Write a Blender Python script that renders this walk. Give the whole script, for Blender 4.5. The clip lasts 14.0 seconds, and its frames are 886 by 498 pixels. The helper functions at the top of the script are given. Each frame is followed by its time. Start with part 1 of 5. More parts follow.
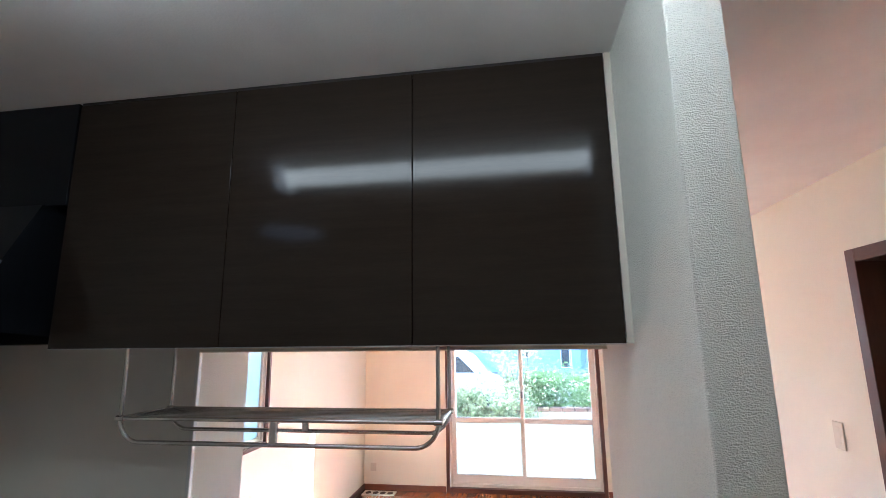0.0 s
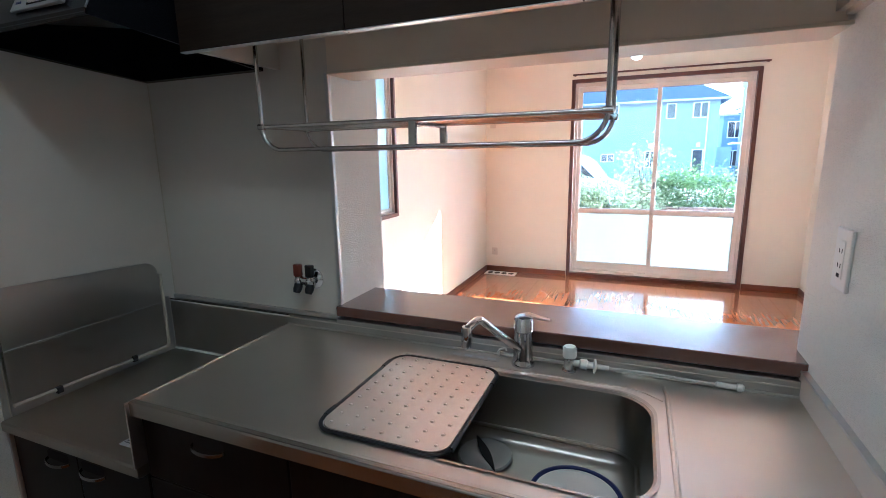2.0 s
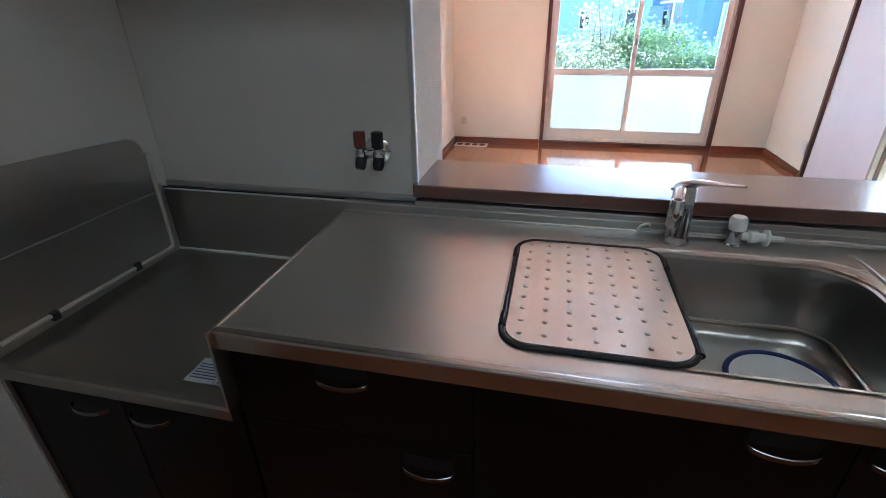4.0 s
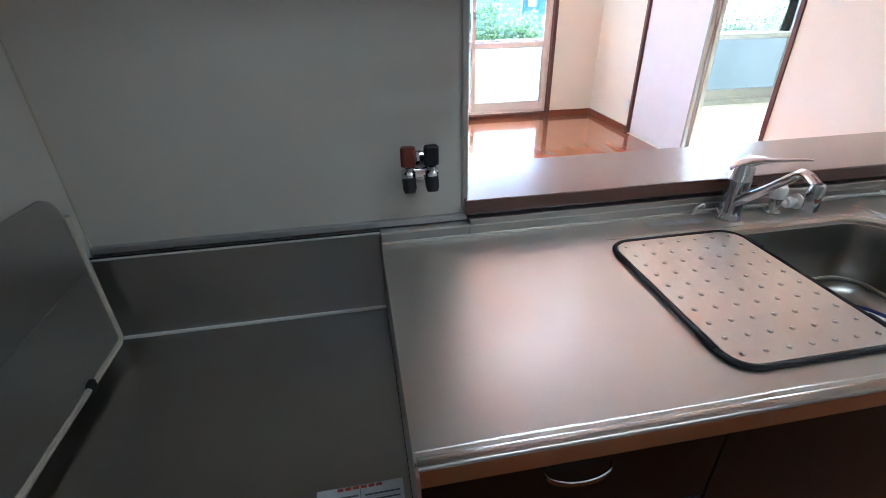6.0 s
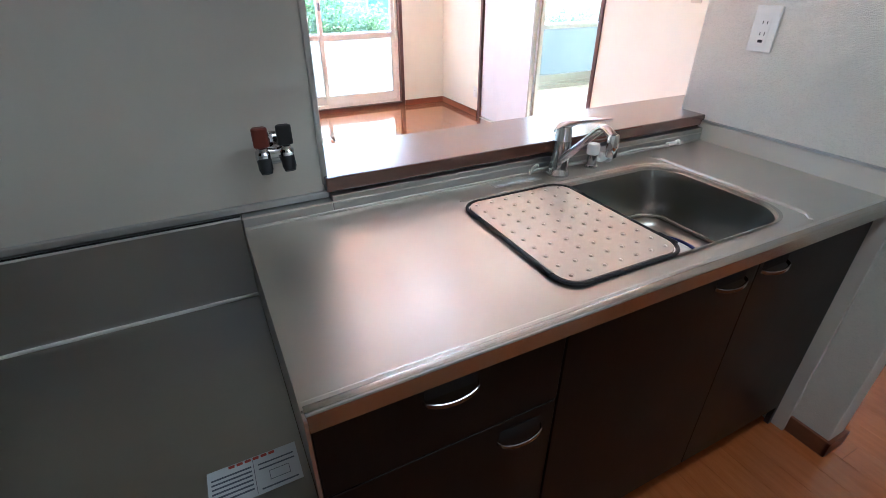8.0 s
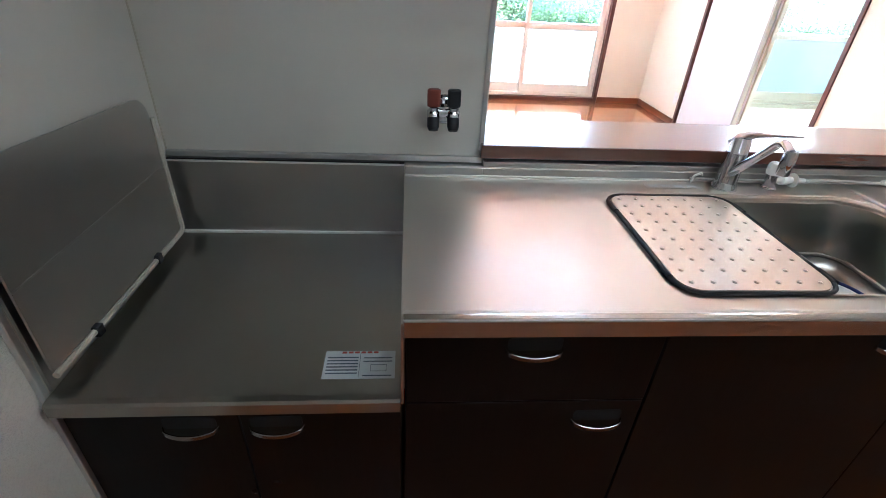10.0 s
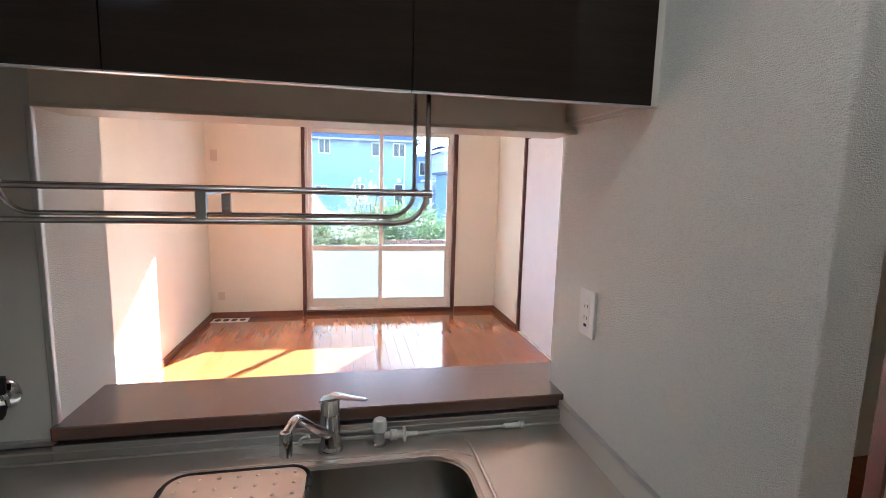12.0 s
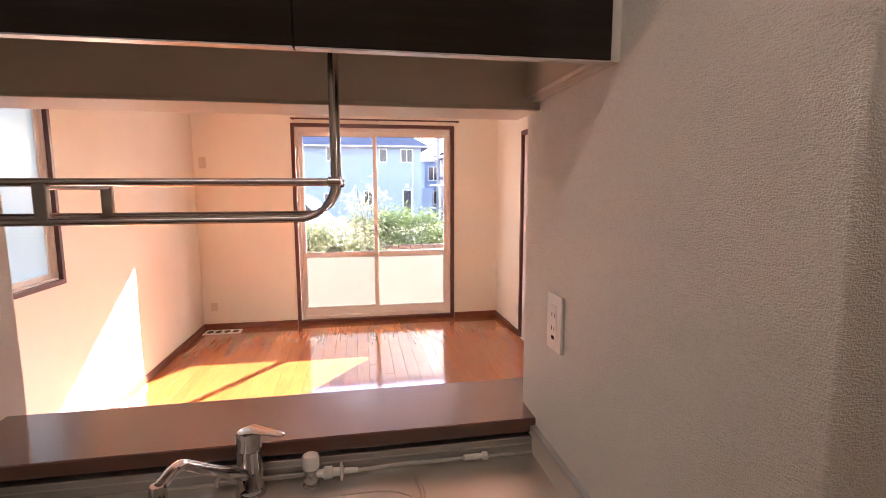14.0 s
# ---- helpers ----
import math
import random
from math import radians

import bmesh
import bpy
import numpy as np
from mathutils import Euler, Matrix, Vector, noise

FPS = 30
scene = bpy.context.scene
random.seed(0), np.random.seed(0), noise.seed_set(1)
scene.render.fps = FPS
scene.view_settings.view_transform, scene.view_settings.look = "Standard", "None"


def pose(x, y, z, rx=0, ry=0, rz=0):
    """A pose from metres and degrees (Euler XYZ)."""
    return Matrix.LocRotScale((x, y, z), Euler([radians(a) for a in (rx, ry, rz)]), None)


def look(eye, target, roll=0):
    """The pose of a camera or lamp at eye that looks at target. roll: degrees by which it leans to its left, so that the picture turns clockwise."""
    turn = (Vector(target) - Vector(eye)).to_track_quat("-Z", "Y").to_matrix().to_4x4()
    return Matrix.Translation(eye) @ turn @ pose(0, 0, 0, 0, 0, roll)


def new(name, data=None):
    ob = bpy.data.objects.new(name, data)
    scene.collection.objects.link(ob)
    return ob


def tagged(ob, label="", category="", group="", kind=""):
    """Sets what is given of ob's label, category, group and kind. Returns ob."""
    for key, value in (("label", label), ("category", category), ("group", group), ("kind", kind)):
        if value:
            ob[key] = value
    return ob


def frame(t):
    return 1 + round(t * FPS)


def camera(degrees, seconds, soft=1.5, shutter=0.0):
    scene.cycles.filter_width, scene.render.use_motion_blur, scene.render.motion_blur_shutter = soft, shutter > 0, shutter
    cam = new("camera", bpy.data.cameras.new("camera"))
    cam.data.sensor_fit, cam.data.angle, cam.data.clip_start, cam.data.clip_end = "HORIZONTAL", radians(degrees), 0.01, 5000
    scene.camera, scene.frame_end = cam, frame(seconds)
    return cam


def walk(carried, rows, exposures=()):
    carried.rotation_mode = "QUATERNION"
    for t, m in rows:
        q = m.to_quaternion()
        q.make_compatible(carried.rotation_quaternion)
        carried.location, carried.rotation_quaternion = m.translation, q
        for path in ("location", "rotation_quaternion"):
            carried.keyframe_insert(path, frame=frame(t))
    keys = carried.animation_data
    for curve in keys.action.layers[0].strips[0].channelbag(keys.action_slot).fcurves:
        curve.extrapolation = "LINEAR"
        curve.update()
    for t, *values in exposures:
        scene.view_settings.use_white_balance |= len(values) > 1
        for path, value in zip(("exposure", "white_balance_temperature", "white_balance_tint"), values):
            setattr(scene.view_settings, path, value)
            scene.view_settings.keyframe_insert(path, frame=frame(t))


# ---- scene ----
cam = camera(86.4, 14.0, soft=0.7)
# seconds, stops, kelvin, tint
EXPOSURES = [
    (0.0, 4.00, 4850, 10), (0.5, 4.20, 4800, 10), (1.0, 4.40, 4750, 10), (1.5, 4.30, 4550, 8), (2.0, 3.90, 4690, 9), (2.5, 3.60, 4640, 9), (3.2, 3.60, 4690, 10), (5.3, 4.00, 4590, 10),
    (7.0, 4.40, 4690, 11), (8.2, 4.45, 4690, 10), (10.3, 4.70, 4750, 10), (10.7, 4.70, 4750, 10), (11.2, 4.15, 4700, 9), (11.7, 3.65, 4920, 10), (12.5, 3.70, 5470, 22),
    (13.2, 3.65, 5920, 26), (14.0, 3.55, 6670, 35),
]
PATH = [
    (0, (0.046, 0.018, 1.7), (-0.25, 1.961, 2.075), -0.7),
    (0.5, (-0.052, 0.004, 1.707), (-0.488, 1.902, 2.163), -0.5),
    (1, (-0.118, 0.005, 1.7), (-0.792, 1.846, 2.095), 0.5),
    (1.5, (-0.09, 0.058, 1.546), (-0.888, 1.891, 1.601), -0.9),
    (2, (-0.091, 0.194, 1.416), (-0.839, 2.008, 1.025), -1.0),
    (2.5, (-0.109, 0.243, 1.369), (-0.707, 2.04, 0.726), -0.4),
    (3, (-0.284, 0.221, 1.338), (-0.798, 2.008, 0.603), -1.4),
    (3.2, (-0.361, 0.22, 1.323), (-0.903, 1.984, 0.555), -1.7),
    (5.3, (-1.032, 0.518, 1.329), (-1.018, 2.263, 0.35), -0.4),
    (5.5, (-1.075, 0.495, 1.34), (-0.999, 2.235, 0.357), -1.1),
    (6, (-1.229, 0.508, 1.351), (-0.927, 2.224, 0.37), -1.0),
    (6.5, (-1.293, 0.46, 1.352), (-0.811, 2.152, 0.4), -1.2),
    (7, (-1.285, 0.436, 1.349), (-0.631, 2.065, 0.392), -1.2),
    (7.5, (-1.286, 0.428, 1.342), (-0.519, 2.0, 0.372), -0.3),
    (8, (-1.231, 0.421, 1.331), (-0.446, 1.964, 0.328), 0.1),
    (8.2, (-1.208, 0.43, 1.332), (-0.472, 1.981, 0.305), 0.1),
    (10.3, (-1.188, 0.239, 1.322), (-1.059, 1.943, 0.286), 3.3),
    (10.5, (-1.0, 0.204, 1.325), (-0.816, 1.931, 0.334), 3.5),
    (11, (-0.665, 0.235, 1.37), (-0.253, 2.051, 0.64), 4.4),
    (11.5, (-0.482, 0.287, 1.503), (0.026, 2.182, 1.111), 3.1),
    (12, (-0.315, 0.252, 1.517), (0.082, 2.194, 1.249), 1.5),
    (12.5, (-0.216, 0.234, 1.514), (-0.001, 2.206, 1.26), 0.9),
    (13, (-0.2, 0.297, 1.495), (-0.067, 2.274, 1.223), 0.1),
    (13.5, (-0.203, 0.376, 1.499), (-0.012, 2.353, 1.259), 0.4),
    (14, (-0.114, 0.411, 1.484), (0.231, 2.366, 1.235), -0.2),
]
walk(cam, [(t, look(eye, target, roll)) for t, eye, target, roll in PATH], exposures=EXPOSURES)

# ---- world, sun, lamps ----
SUN_WAY = Vector((-0.70, -1.0, -0.645)).normalized()
world = bpy.data.worlds.new("world")
scene.world = world
world.use_nodes = True
sky = world.node_tree.nodes.new("ShaderNodeTexSky")
sky.sky_type, sky.sun_disc = "NISHITA", False
sky.sun_elevation = math.asin(-SUN_WAY.z)
sky.sun_rotation = math.atan2(-SUN_WAY.x, -SUN_WAY.y)
world.node_tree.links.new(sky.outputs[0], world.node_tree.nodes["Background"].inputs[0])
world.node_tree.nodes["Background"].inputs[1].default_value = 0.15

sun = new("sun", bpy.data.lights.new("sun", "SUN"))
sun.data.energy, sun.data.angle, sun.data.color = 5.0, radians(0.5), (1.0, 0.95, 0.88)
sun.matrix_world = look((8, 12, 10), Vector((8, 12, 10)) + SUN_WAY)


# ---- materials ----
def mat_new(name):
    m = bpy.data.materials.new(name)
    m.use_nodes = True
    return m, m.node_tree, m.node_tree.nodes["Principled BSDF"]


def node(nt, kind, **inputs):
    n = nt.nodes.new(kind)
    for k, v in inputs.items():
        n.inputs[k.replace("_", " ")].default_value = v
    return n


def coords(nt, scale, obj=False):
    tc = nt.nodes.new("ShaderNodeTexCoord")
    mp = nt.nodes.new("ShaderNodeMapping")
    mp.inputs["Scale"].default_value = scale
    if obj:
        nt.links.new(tc.outputs["Object"], mp.inputs[0])
    else:
        geo = nt.nodes.new("ShaderNodeNewGeometry")
        nt.links.new(geo.outputs["Position"], mp.inputs[0])
    return mp


def ramp(nt, src, stops):
    r = nt.nodes.new("ShaderNodeValToRGB")
    while len(r.color_ramp.elements) < len(stops):
        r.color_ramp.elements.new(0.5)
    for e, (p, c) in zip(r.color_ramp.elements, stops):
        e.position, e.color = p, (*c, 1)
    nt.links.new(src, r.inputs[0])
    return r


def noise_tex(nt, mp, scale, detail=4.0, rough=0.55):
    n = node(nt, "ShaderNodeTexNoise", Scale=scale, Detail=detail, Roughness=rough)
    nt.links.new(mp.outputs[0], n.inputs["Vector"])
    return n


def bump(nt, bsdf, height, strength, distance):
    b = node(nt, "ShaderNodeBump", Strength=strength, Distance=distance)
    nt.links.new(height, b.inputs["Height"])
    nt.links.new(b.outputs[0], bsdf.inputs["Normal"])
    return b


def value_map(nt, src, lo, hi):
    m = nt.nodes.new("ShaderNodeMapRange")
    m.inputs["To Min"].default_value, m.inputs["To Max"].default_value = lo, hi
    nt.links.new(src, m.inputs["Value"])
    return m


def scaled(c, k):
    return tuple(v * k for v in c)


def plain(name, colour, rough=0.5, metal=0.0, vary=0.06, scale=6.0, grain=0.0, grain_scale=300.0, coat=0.0):
    """A surface of one colour with faint uneven patches, changing gloss and fine relief."""
    m, nt, b = mat_new(name)
    mp = coords(nt, (1, 1, 1))
    n = noise_tex(nt, mp, scale, 5)
    r = ramp(nt, n.outputs["Fac"], [(0.3, scaled(colour, 1 - vary)), (0.7, scaled(colour, 1 + vary))])
    nt.links.new(r.outputs[0], b.inputs["Base Color"])
    v = value_map(nt, n.outputs["Fac"], rough * 0.85, rough * 1.15)
    nt.links.new(v.outputs[0], b.inputs["Roughness"])
    b.inputs["Metallic"].default_value = metal
    b.inputs["Coat Weight"].default_value = coat
    if grain:
        g = noise_tex(nt, mp, grain_scale, 2)
        bump(nt, b, g.outputs["Fac"], grain, 0.002)
    return m


def wallpaper(name, colour, relief=0.8):
    """Woven-look vinyl paper: short horizontal threads crossed by fine vertical ones."""
    m, nt, b = mat_new(name)
    a = noise_tex(nt, coords(nt, (150, 150, 500)), 1.0, 2)
    c = noise_tex(nt, coords(nt, (420, 420, 420)), 1.0, 2)
    mix = nt.nodes.new("ShaderNodeMath")
    mix.operation = "ADD"
    nt.links.new(a.outputs["Fac"], mix.inputs[0])
    nt.links.new(c.outputs["Fac"], mix.inputs[1])
    big = noise_tex(nt, coords(nt, (1, 1, 1)), 1.3, 3)
    r = ramp(nt, big.outputs["Fac"], [(0.3, scaled(colour, 0.96)), (0.7, scaled(colour, 1.03))])
    # Darkens the colour between threads, adding the shade of the weave.
    pit_shade = value_map(nt, mix.outputs[0], 1.0 - 0.16 * relief, 1.0)
    pit_shade.inputs["From Min"].default_value, pit_shade.inputs["From Max"].default_value = 0.72, 1.02
    tone = nt.nodes.new("ShaderNodeHueSaturation")
    nt.links.new(pit_shade.outputs[0], tone.inputs["Value"])
    nt.links.new(r.outputs[0], tone.inputs["Color"])
    nt.links.new(tone.outputs[0], b.inputs["Base Color"])
    b.inputs["Roughness"].default_value = 0.75
    b.inputs["Specular IOR Level"].default_value = 0.3
    bump(nt, b, mix.outputs[0], relief, 0.0034)
    return m


def wood(name, dark, light, rough, stretch, scale=6.0, coat=0.0, random_tone=0.0, relief=0.08):
    m, nt, b = mat_new(name)
    mp = coords(nt, stretch)
    n = noise_tex(nt, mp, scale, 6, 0.62)
    fine = noise_tex(nt, mp, scale * 7, 3, 0.7)
    add = nt.nodes.new("ShaderNodeMix")
    add.data_type = "FLOAT"
    add.inputs[0].default_value = 0.35
    nt.links.new(n.outputs["Fac"], add.inputs[2])
    nt.links.new(fine.outputs["Fac"], add.inputs[3])
    src = add.outputs[0]
    r = ramp(nt, src, [(0.28, dark), (0.72, light)])
    col = r.outputs[0]
    if random_tone:
        info = nt.nodes.new("ShaderNodeObjectInfo")
        hsv = nt.nodes.new("ShaderNodeHueSaturation")
        v = value_map(nt, info.outputs["Random"], 1 - random_tone, 1 + random_tone)
        nt.links.new(v.outputs[0], hsv.inputs["Value"])
        nt.links.new(col, hsv.inputs["Color"])
        col = hsv.outputs[0]
    nt.links.new(col, b.inputs["Base Color"])
    spots = noise_tex(nt, coords(nt, (1, 1, 1)), 3.0, 4)
    v = value_map(nt, spots.outputs["Fac"], rough * 0.75, rough * 1.3)
    nt.links.new(v.outputs[0], b.inputs["Roughness"])
    b.inputs["Coat Weight"].default_value = coat
    b.inputs["Coat Roughness"].default_value = 0.12
    if relief:
        bump(nt, b, src, relief, 0.002)
    return m


def steel(name, colour=(0.66, 0.64, 0.595), rough=0.33, stretch=(2, 120, 120), aniso=0.0):
    """Stainless sheet: fine satin grain, soft wipe marks and worn patches."""
    m, nt, b = mat_new(name)
    b.inputs["Metallic"].default_value = 1.0
    grain = noise_tex(nt, coords(nt, stretch), 6.0, 2)
    marks = noise_tex(nt, coords(nt, (1, 1, 1)), 4.0, 3, 0.45)
    r = ramp(nt, marks.outputs["Fac"], [(0.2, scaled(colour, 0.93)), (0.8, scaled(colour, 1.05))])
    nt.links.new(r.outputs[0], b.inputs["Base Color"])
    v = value_map(nt, marks.outputs["Fac"], rough * 0.96, rough * 1.05)
    nt.links.new(v.outputs[0], b.inputs["Roughness"])
    b.inputs["Anisotropic"].default_value = aniso
    speck = noise_tex(nt, coords(nt, (1, 1, 1)), 520.0, 2, 0.6)
    both = nt.nodes.new("ShaderNodeMath")
    both.operation = "ADD"
    nt.links.new(grain.outputs["Fac"], both.inputs[0])
    nt.links.new(speck.outputs["Fac"], both.inputs[1])
    bump(nt, b, both.outputs[0], 0.06, 0.0006)
    return m


def emitter(name, colour, strength):
    m, nt, b = mat_new(name)
    b.inputs["Base Color"].default_value = (0.8, 0.8, 0.8, 1)
    b.inputs["Emission Color"].default_value = (*colour, 1)
    b.inputs["Emission Strength"].default_value = strength
    return m


def clear_glass(name):
    m, nt, b = mat_new(name)
    out = nt.nodes["Material Output"]
    nt.nodes.remove(b)
    tr = nt.nodes.new("ShaderNodeBsdfTransparent")
    tr.inputs[0].default_value = (0.88, 0.90, 0.90, 1)
    gl = nt.nodes.new("ShaderNodeBsdfGlossy")
    gl.inputs["Roughness"].default_value = 0.01
    fr = node(nt, "ShaderNodeFresnel", IOR=1.45)
    mx = nt.nodes.new("ShaderNodeMixShader")
    nt.links.new(fr.outputs[0], mx.inputs[0])
    nt.links.new(tr.outputs[0], mx.inputs[1])
    nt.links.new(gl.outputs[0], mx.inputs[2])
    nt.links.new(mx.outputs[0], out.inputs[0])
    return m


def frosted_glass(name, forward=0.40, low=(0.132, 0.135, 0.112), high=(0.162, 0.163, 0.137)):
    """Etched pane: part of the light is spread evenly, part keeps near its straight way."""
    m, nt, b = mat_new(name)
    out = nt.nodes["Material Output"]
    nt.nodes.remove(b)
    n = noise_tex(nt, coords(nt, (1, 1, 1)), 1.6, 2)
    r = ramp(nt, n.outputs["Fac"], [(0.3, low), (0.7, high)])
    tl = nt.nodes.new("ShaderNodeBsdfTranslucent")
    nt.links.new(r.outputs[0], tl.inputs[0])
    rf = node(nt, "ShaderNodeBsdfRefraction", Roughness=0.80, IOR=1.30)
    rf.inputs["Color"].default_value = (0.84, 0.84, 0.79, 1)
    through_mix = nt.nodes.new("ShaderNodeMixShader")
    through_mix.inputs[0].default_value = forward
    nt.links.new(tl.outputs[0], through_mix.inputs[1])
    nt.links.new(rf.outputs[0], through_mix.inputs[2])
    gl = node(nt, "ShaderNodeBsdfGlossy", Roughness=0.25)
    fr = node(nt, "ShaderNodeFresnel", IOR=1.4)
    mx = nt.nodes.new("ShaderNodeMixShader")
    nt.links.new(fr.outputs[0], mx.inputs[0])
    nt.links.new(through_mix.outputs[0], mx.inputs[1])
    nt.links.new(gl.outputs[0], mx.inputs[2])
    nt.links.new(mx.outputs[0], out.inputs[0])
    return m


M_WALL = wallpaper("wallpaper_kitchen", (0.82, 0.80, 0.72))
M_WALL_L = wallpaper("wallpaper_living", (0.86, 0.815, 0.68), 0.3)
M_CEIL = plain("ceiling_paper", (0.88, 0.86, 0.83), 0.8, vary=0.03, grain=0.35, grain_scale=160)
M_PANEL = plain("kitchen_panel", (0.64, 0.61, 0.545), 0.38, vary=0.03, scale=3)
M_FLOOR = wood("floor_boards", (0.32, 0.092, 0.022), (0.47, 0.155, 0.042), 0.15, (26, 2.2, 26), 2.0, coat=1.0, random_tone=0.08, relief=0.0)
M_FLOOR.node_tree.nodes["Principled BSDF"].inputs["Coat Roughness"].default_value = 0.08
M_FLOOR.node_tree.nodes["Principled BSDF"].inputs["Specular IOR Level"].default_value = 0.2
M_FLOOR.node_tree.nodes["Principled BSDF"].inputs["Coat IOR"].default_value = 1.6
M_GROOVE = plain("floor_joint", (0.20, 0.08, 0.03), 0.6)
M_TATAMI = plain("tatami", (0.62, 0.60, 0.46), 0.7, vary=0.08, grain=0.2, grain_scale=200)
M_TRIM = wood("brown_trim", (0.075, 0.027, 0.017), (0.135, 0.050, 0.031), 0.35, (8, 8, 1.2), 5.0)
M_TRIM_H = wood("brown_trim_level", (0.075, 0.027, 0.017), (0.135, 0.050, 0.031), 0.35, (1.2, 1.2, 8), 5.0)
M_BASE = wood("baseboard_brown", (0.15, 0.050, 0.022), (0.23, 0.082, 0.036), 0.3, (1.2, 1.2, 8), 5.0)
M_COUNTER = wood("counter_board", (0.098, 0.035, 0.021), (0.122, 0.044, 0.026), 0.22, (2.0, 30, 30), 4.0, relief=0.008, coat=1.0)
M_COUNTER.node_tree.nodes["Principled BSDF"].inputs["Coat IOR"].default_value = 1.8
M_COUNTER.node_tree.nodes["Principled BSDF"].inputs["Coat Roughness"].default_value = 0.24
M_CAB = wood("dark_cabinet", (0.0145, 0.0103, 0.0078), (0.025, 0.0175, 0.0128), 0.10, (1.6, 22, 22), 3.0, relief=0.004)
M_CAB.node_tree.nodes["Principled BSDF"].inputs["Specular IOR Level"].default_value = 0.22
# Darker, duller copy of the cabinet wood: low fronts' shade put into the colour.
M_CAB_LOW_SHADE = wood("shaded_base_front", (0.008, 0.0054, 0.0046), (0.013, 0.0085, 0.007), 0.30, (22, 22, 1.4), 3.0, relief=0.008)
M_CAB_LOW_SHADE.node_tree.nodes["Principled BSDF"].inputs["Specular IOR Level"].default_value = 0.10
M_CAB_EDGE = plain("cabinet_edge", (0.010, 0.007, 0.006), 0.4)
M_CAB_IN = plain("cabinet_carcass", (0.62, 0.57, 0.49), 0.5, vary=0.04)
M_LINTEL = plain("lintel_board", (0.80, 0.715, 0.585), 0.6, vary=0.04)
M_HOOD = plain("hood_black", (0.0065, 0.0072, 0.0095), 0.22, vary=0.1, scale=4)
M_HOOD.node_tree.nodes["Principled BSDF"].inputs["Specular IOR Level"].default_value = 0.28
M_HOOD_GLINT = plain("hood_edge_glint", (0.10, 0.11, 0.12), 0.35, vary=0.05)
M_HOOD_IN = plain("hood_inner_grease", (0.05, 0.048, 0.045), 0.3, vary=0.5, scale=9, grain=0.4, grain_scale=60)
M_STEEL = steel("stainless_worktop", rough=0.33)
# Nosing, shelf and splash: worktop steel darkened, shade put into the colour.
M_STEEL_N_SHADE = steel("stainless_nosing_shaded", (0.42, 0.40, 0.365), 0.24)
M_STEEL_LOW_SHADE = steel("stainless_shelf_shaded", (0.37, 0.355, 0.315), 0.30)
M_STEEL_V_SHADE = steel("stainless_splash_shaded", (0.50, 0.49, 0.47), 0.33, (120, 2, 120))
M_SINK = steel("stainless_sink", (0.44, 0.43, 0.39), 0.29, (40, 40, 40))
M_CHROME = plain("chrome", (0.64, 0.65, 0.66), 0.05, metal=1.0, vary=0.02)
M_HANDLE = plain("handle_chrome", (0.22, 0.205, 0.195), 0.2, metal=1.0, vary=0.03)
M_STUD = plain("stud_steel", (0.48, 0.44, 0.40), 0.33, metal=1.0, vary=0.03)
M_WIRE = plain("rack_steel", (0.52, 0.51, 0.49), 0.2, metal=1.0, vary=0.05)
M_ALU = plain("aluminium_trim", (0.62, 0.62, 0.61), 0.4, metal=1.0, vary=0.05)
M_SASH = plain("window_sash", (0.80, 0.74, 0.66), 0.45, metal=0.0, vary=0.03)
# Olive-grey sash, its backlit shade put into the colour.
M_SASH_BACKLIT = plain("olive_sash_backlit", (0.36, 0.35, 0.28), 0.4, vary=0.04)
M_BLACK = plain("black_rubber", (0.012, 0.012, 0.014), 0.5)
M_RED = plain("red_handle", (0.17, 0.035, 0.020), 0.35)
M_BOARD = plain("draining_board", (0.74, 0.66, 0.58), 0.26, metal=0.6, vary=0.03)
M_WHITE = plain("white_plastic", (0.78, 0.78, 0.74), 0.35, vary=0.02)
M_CREAM = plain("cream_plastic", (0.70, 0.63, 0.50), 0.4, vary=0.02)
M_GREYP = plain("grey_plastic", (0.30, 0.31, 0.32), 0.4, vary=0.02)
# Near-black for plates and strips that imitate shade inside slots and gaps.
M_DARK = plain("slot_shade", (0.012, 0.012, 0.012), 0.9)
M_BLUE = plain("blue_ring", (0.012, 0.022, 0.12), 0.4)
M_CAULK = plain("beige_seal", (0.55, 0.51, 0.42), 0.5, vary=0.08, scale=20)
M_LABEL = plain("label_paper", (0.62, 0.66, 0.68), 0.45, vary=0.03)
M_INK = plain("label_ink", (0.10, 0.12, 0.16), 0.5)
M_INK_RED = plain("label_red", (0.45, 0.08, 0.06), 0.5)
M_HOSE = plain("clear_hose", (0.55, 0.56, 0.52), 0.2, vary=0.03)
M_GLASS = clear_glass("clear_glass")
M_FROST = frosted_glass("frosted_glass")
# Frosted glass again: next room dimmed, west pane brightened, by colour instead of light.
M_FROST_DIM = frosted_glass("frosted_glass_dimmed", 0.08, (0.130, 0.146, 0.134), (0.156, 0.172, 0.158))
M_FROST_BRIGHT = frosted_glass("frosted_glass_brightened", 0.30, (0.56, 0.62, 0.57), (0.64, 0.69, 0.64))
M_DOORP = plain("sliding_door_paper", (0.78, 0.77, 0.78), 0.7, vary=0.02, grain=0.1)
M_TUBE = emitter("fluorescent_cover", (1.0, 0.945, 0.76), 0.98)
# End caps emit in place of tube light shining through their plastic.
M_TUBE_END = emitter("lamp_end_plastic_glow", (1.0, 0.99, 0.9), 0.22)
M_BULB = emitter("bulb_glass", (1.0, 0.985, 0.95), 0.85)
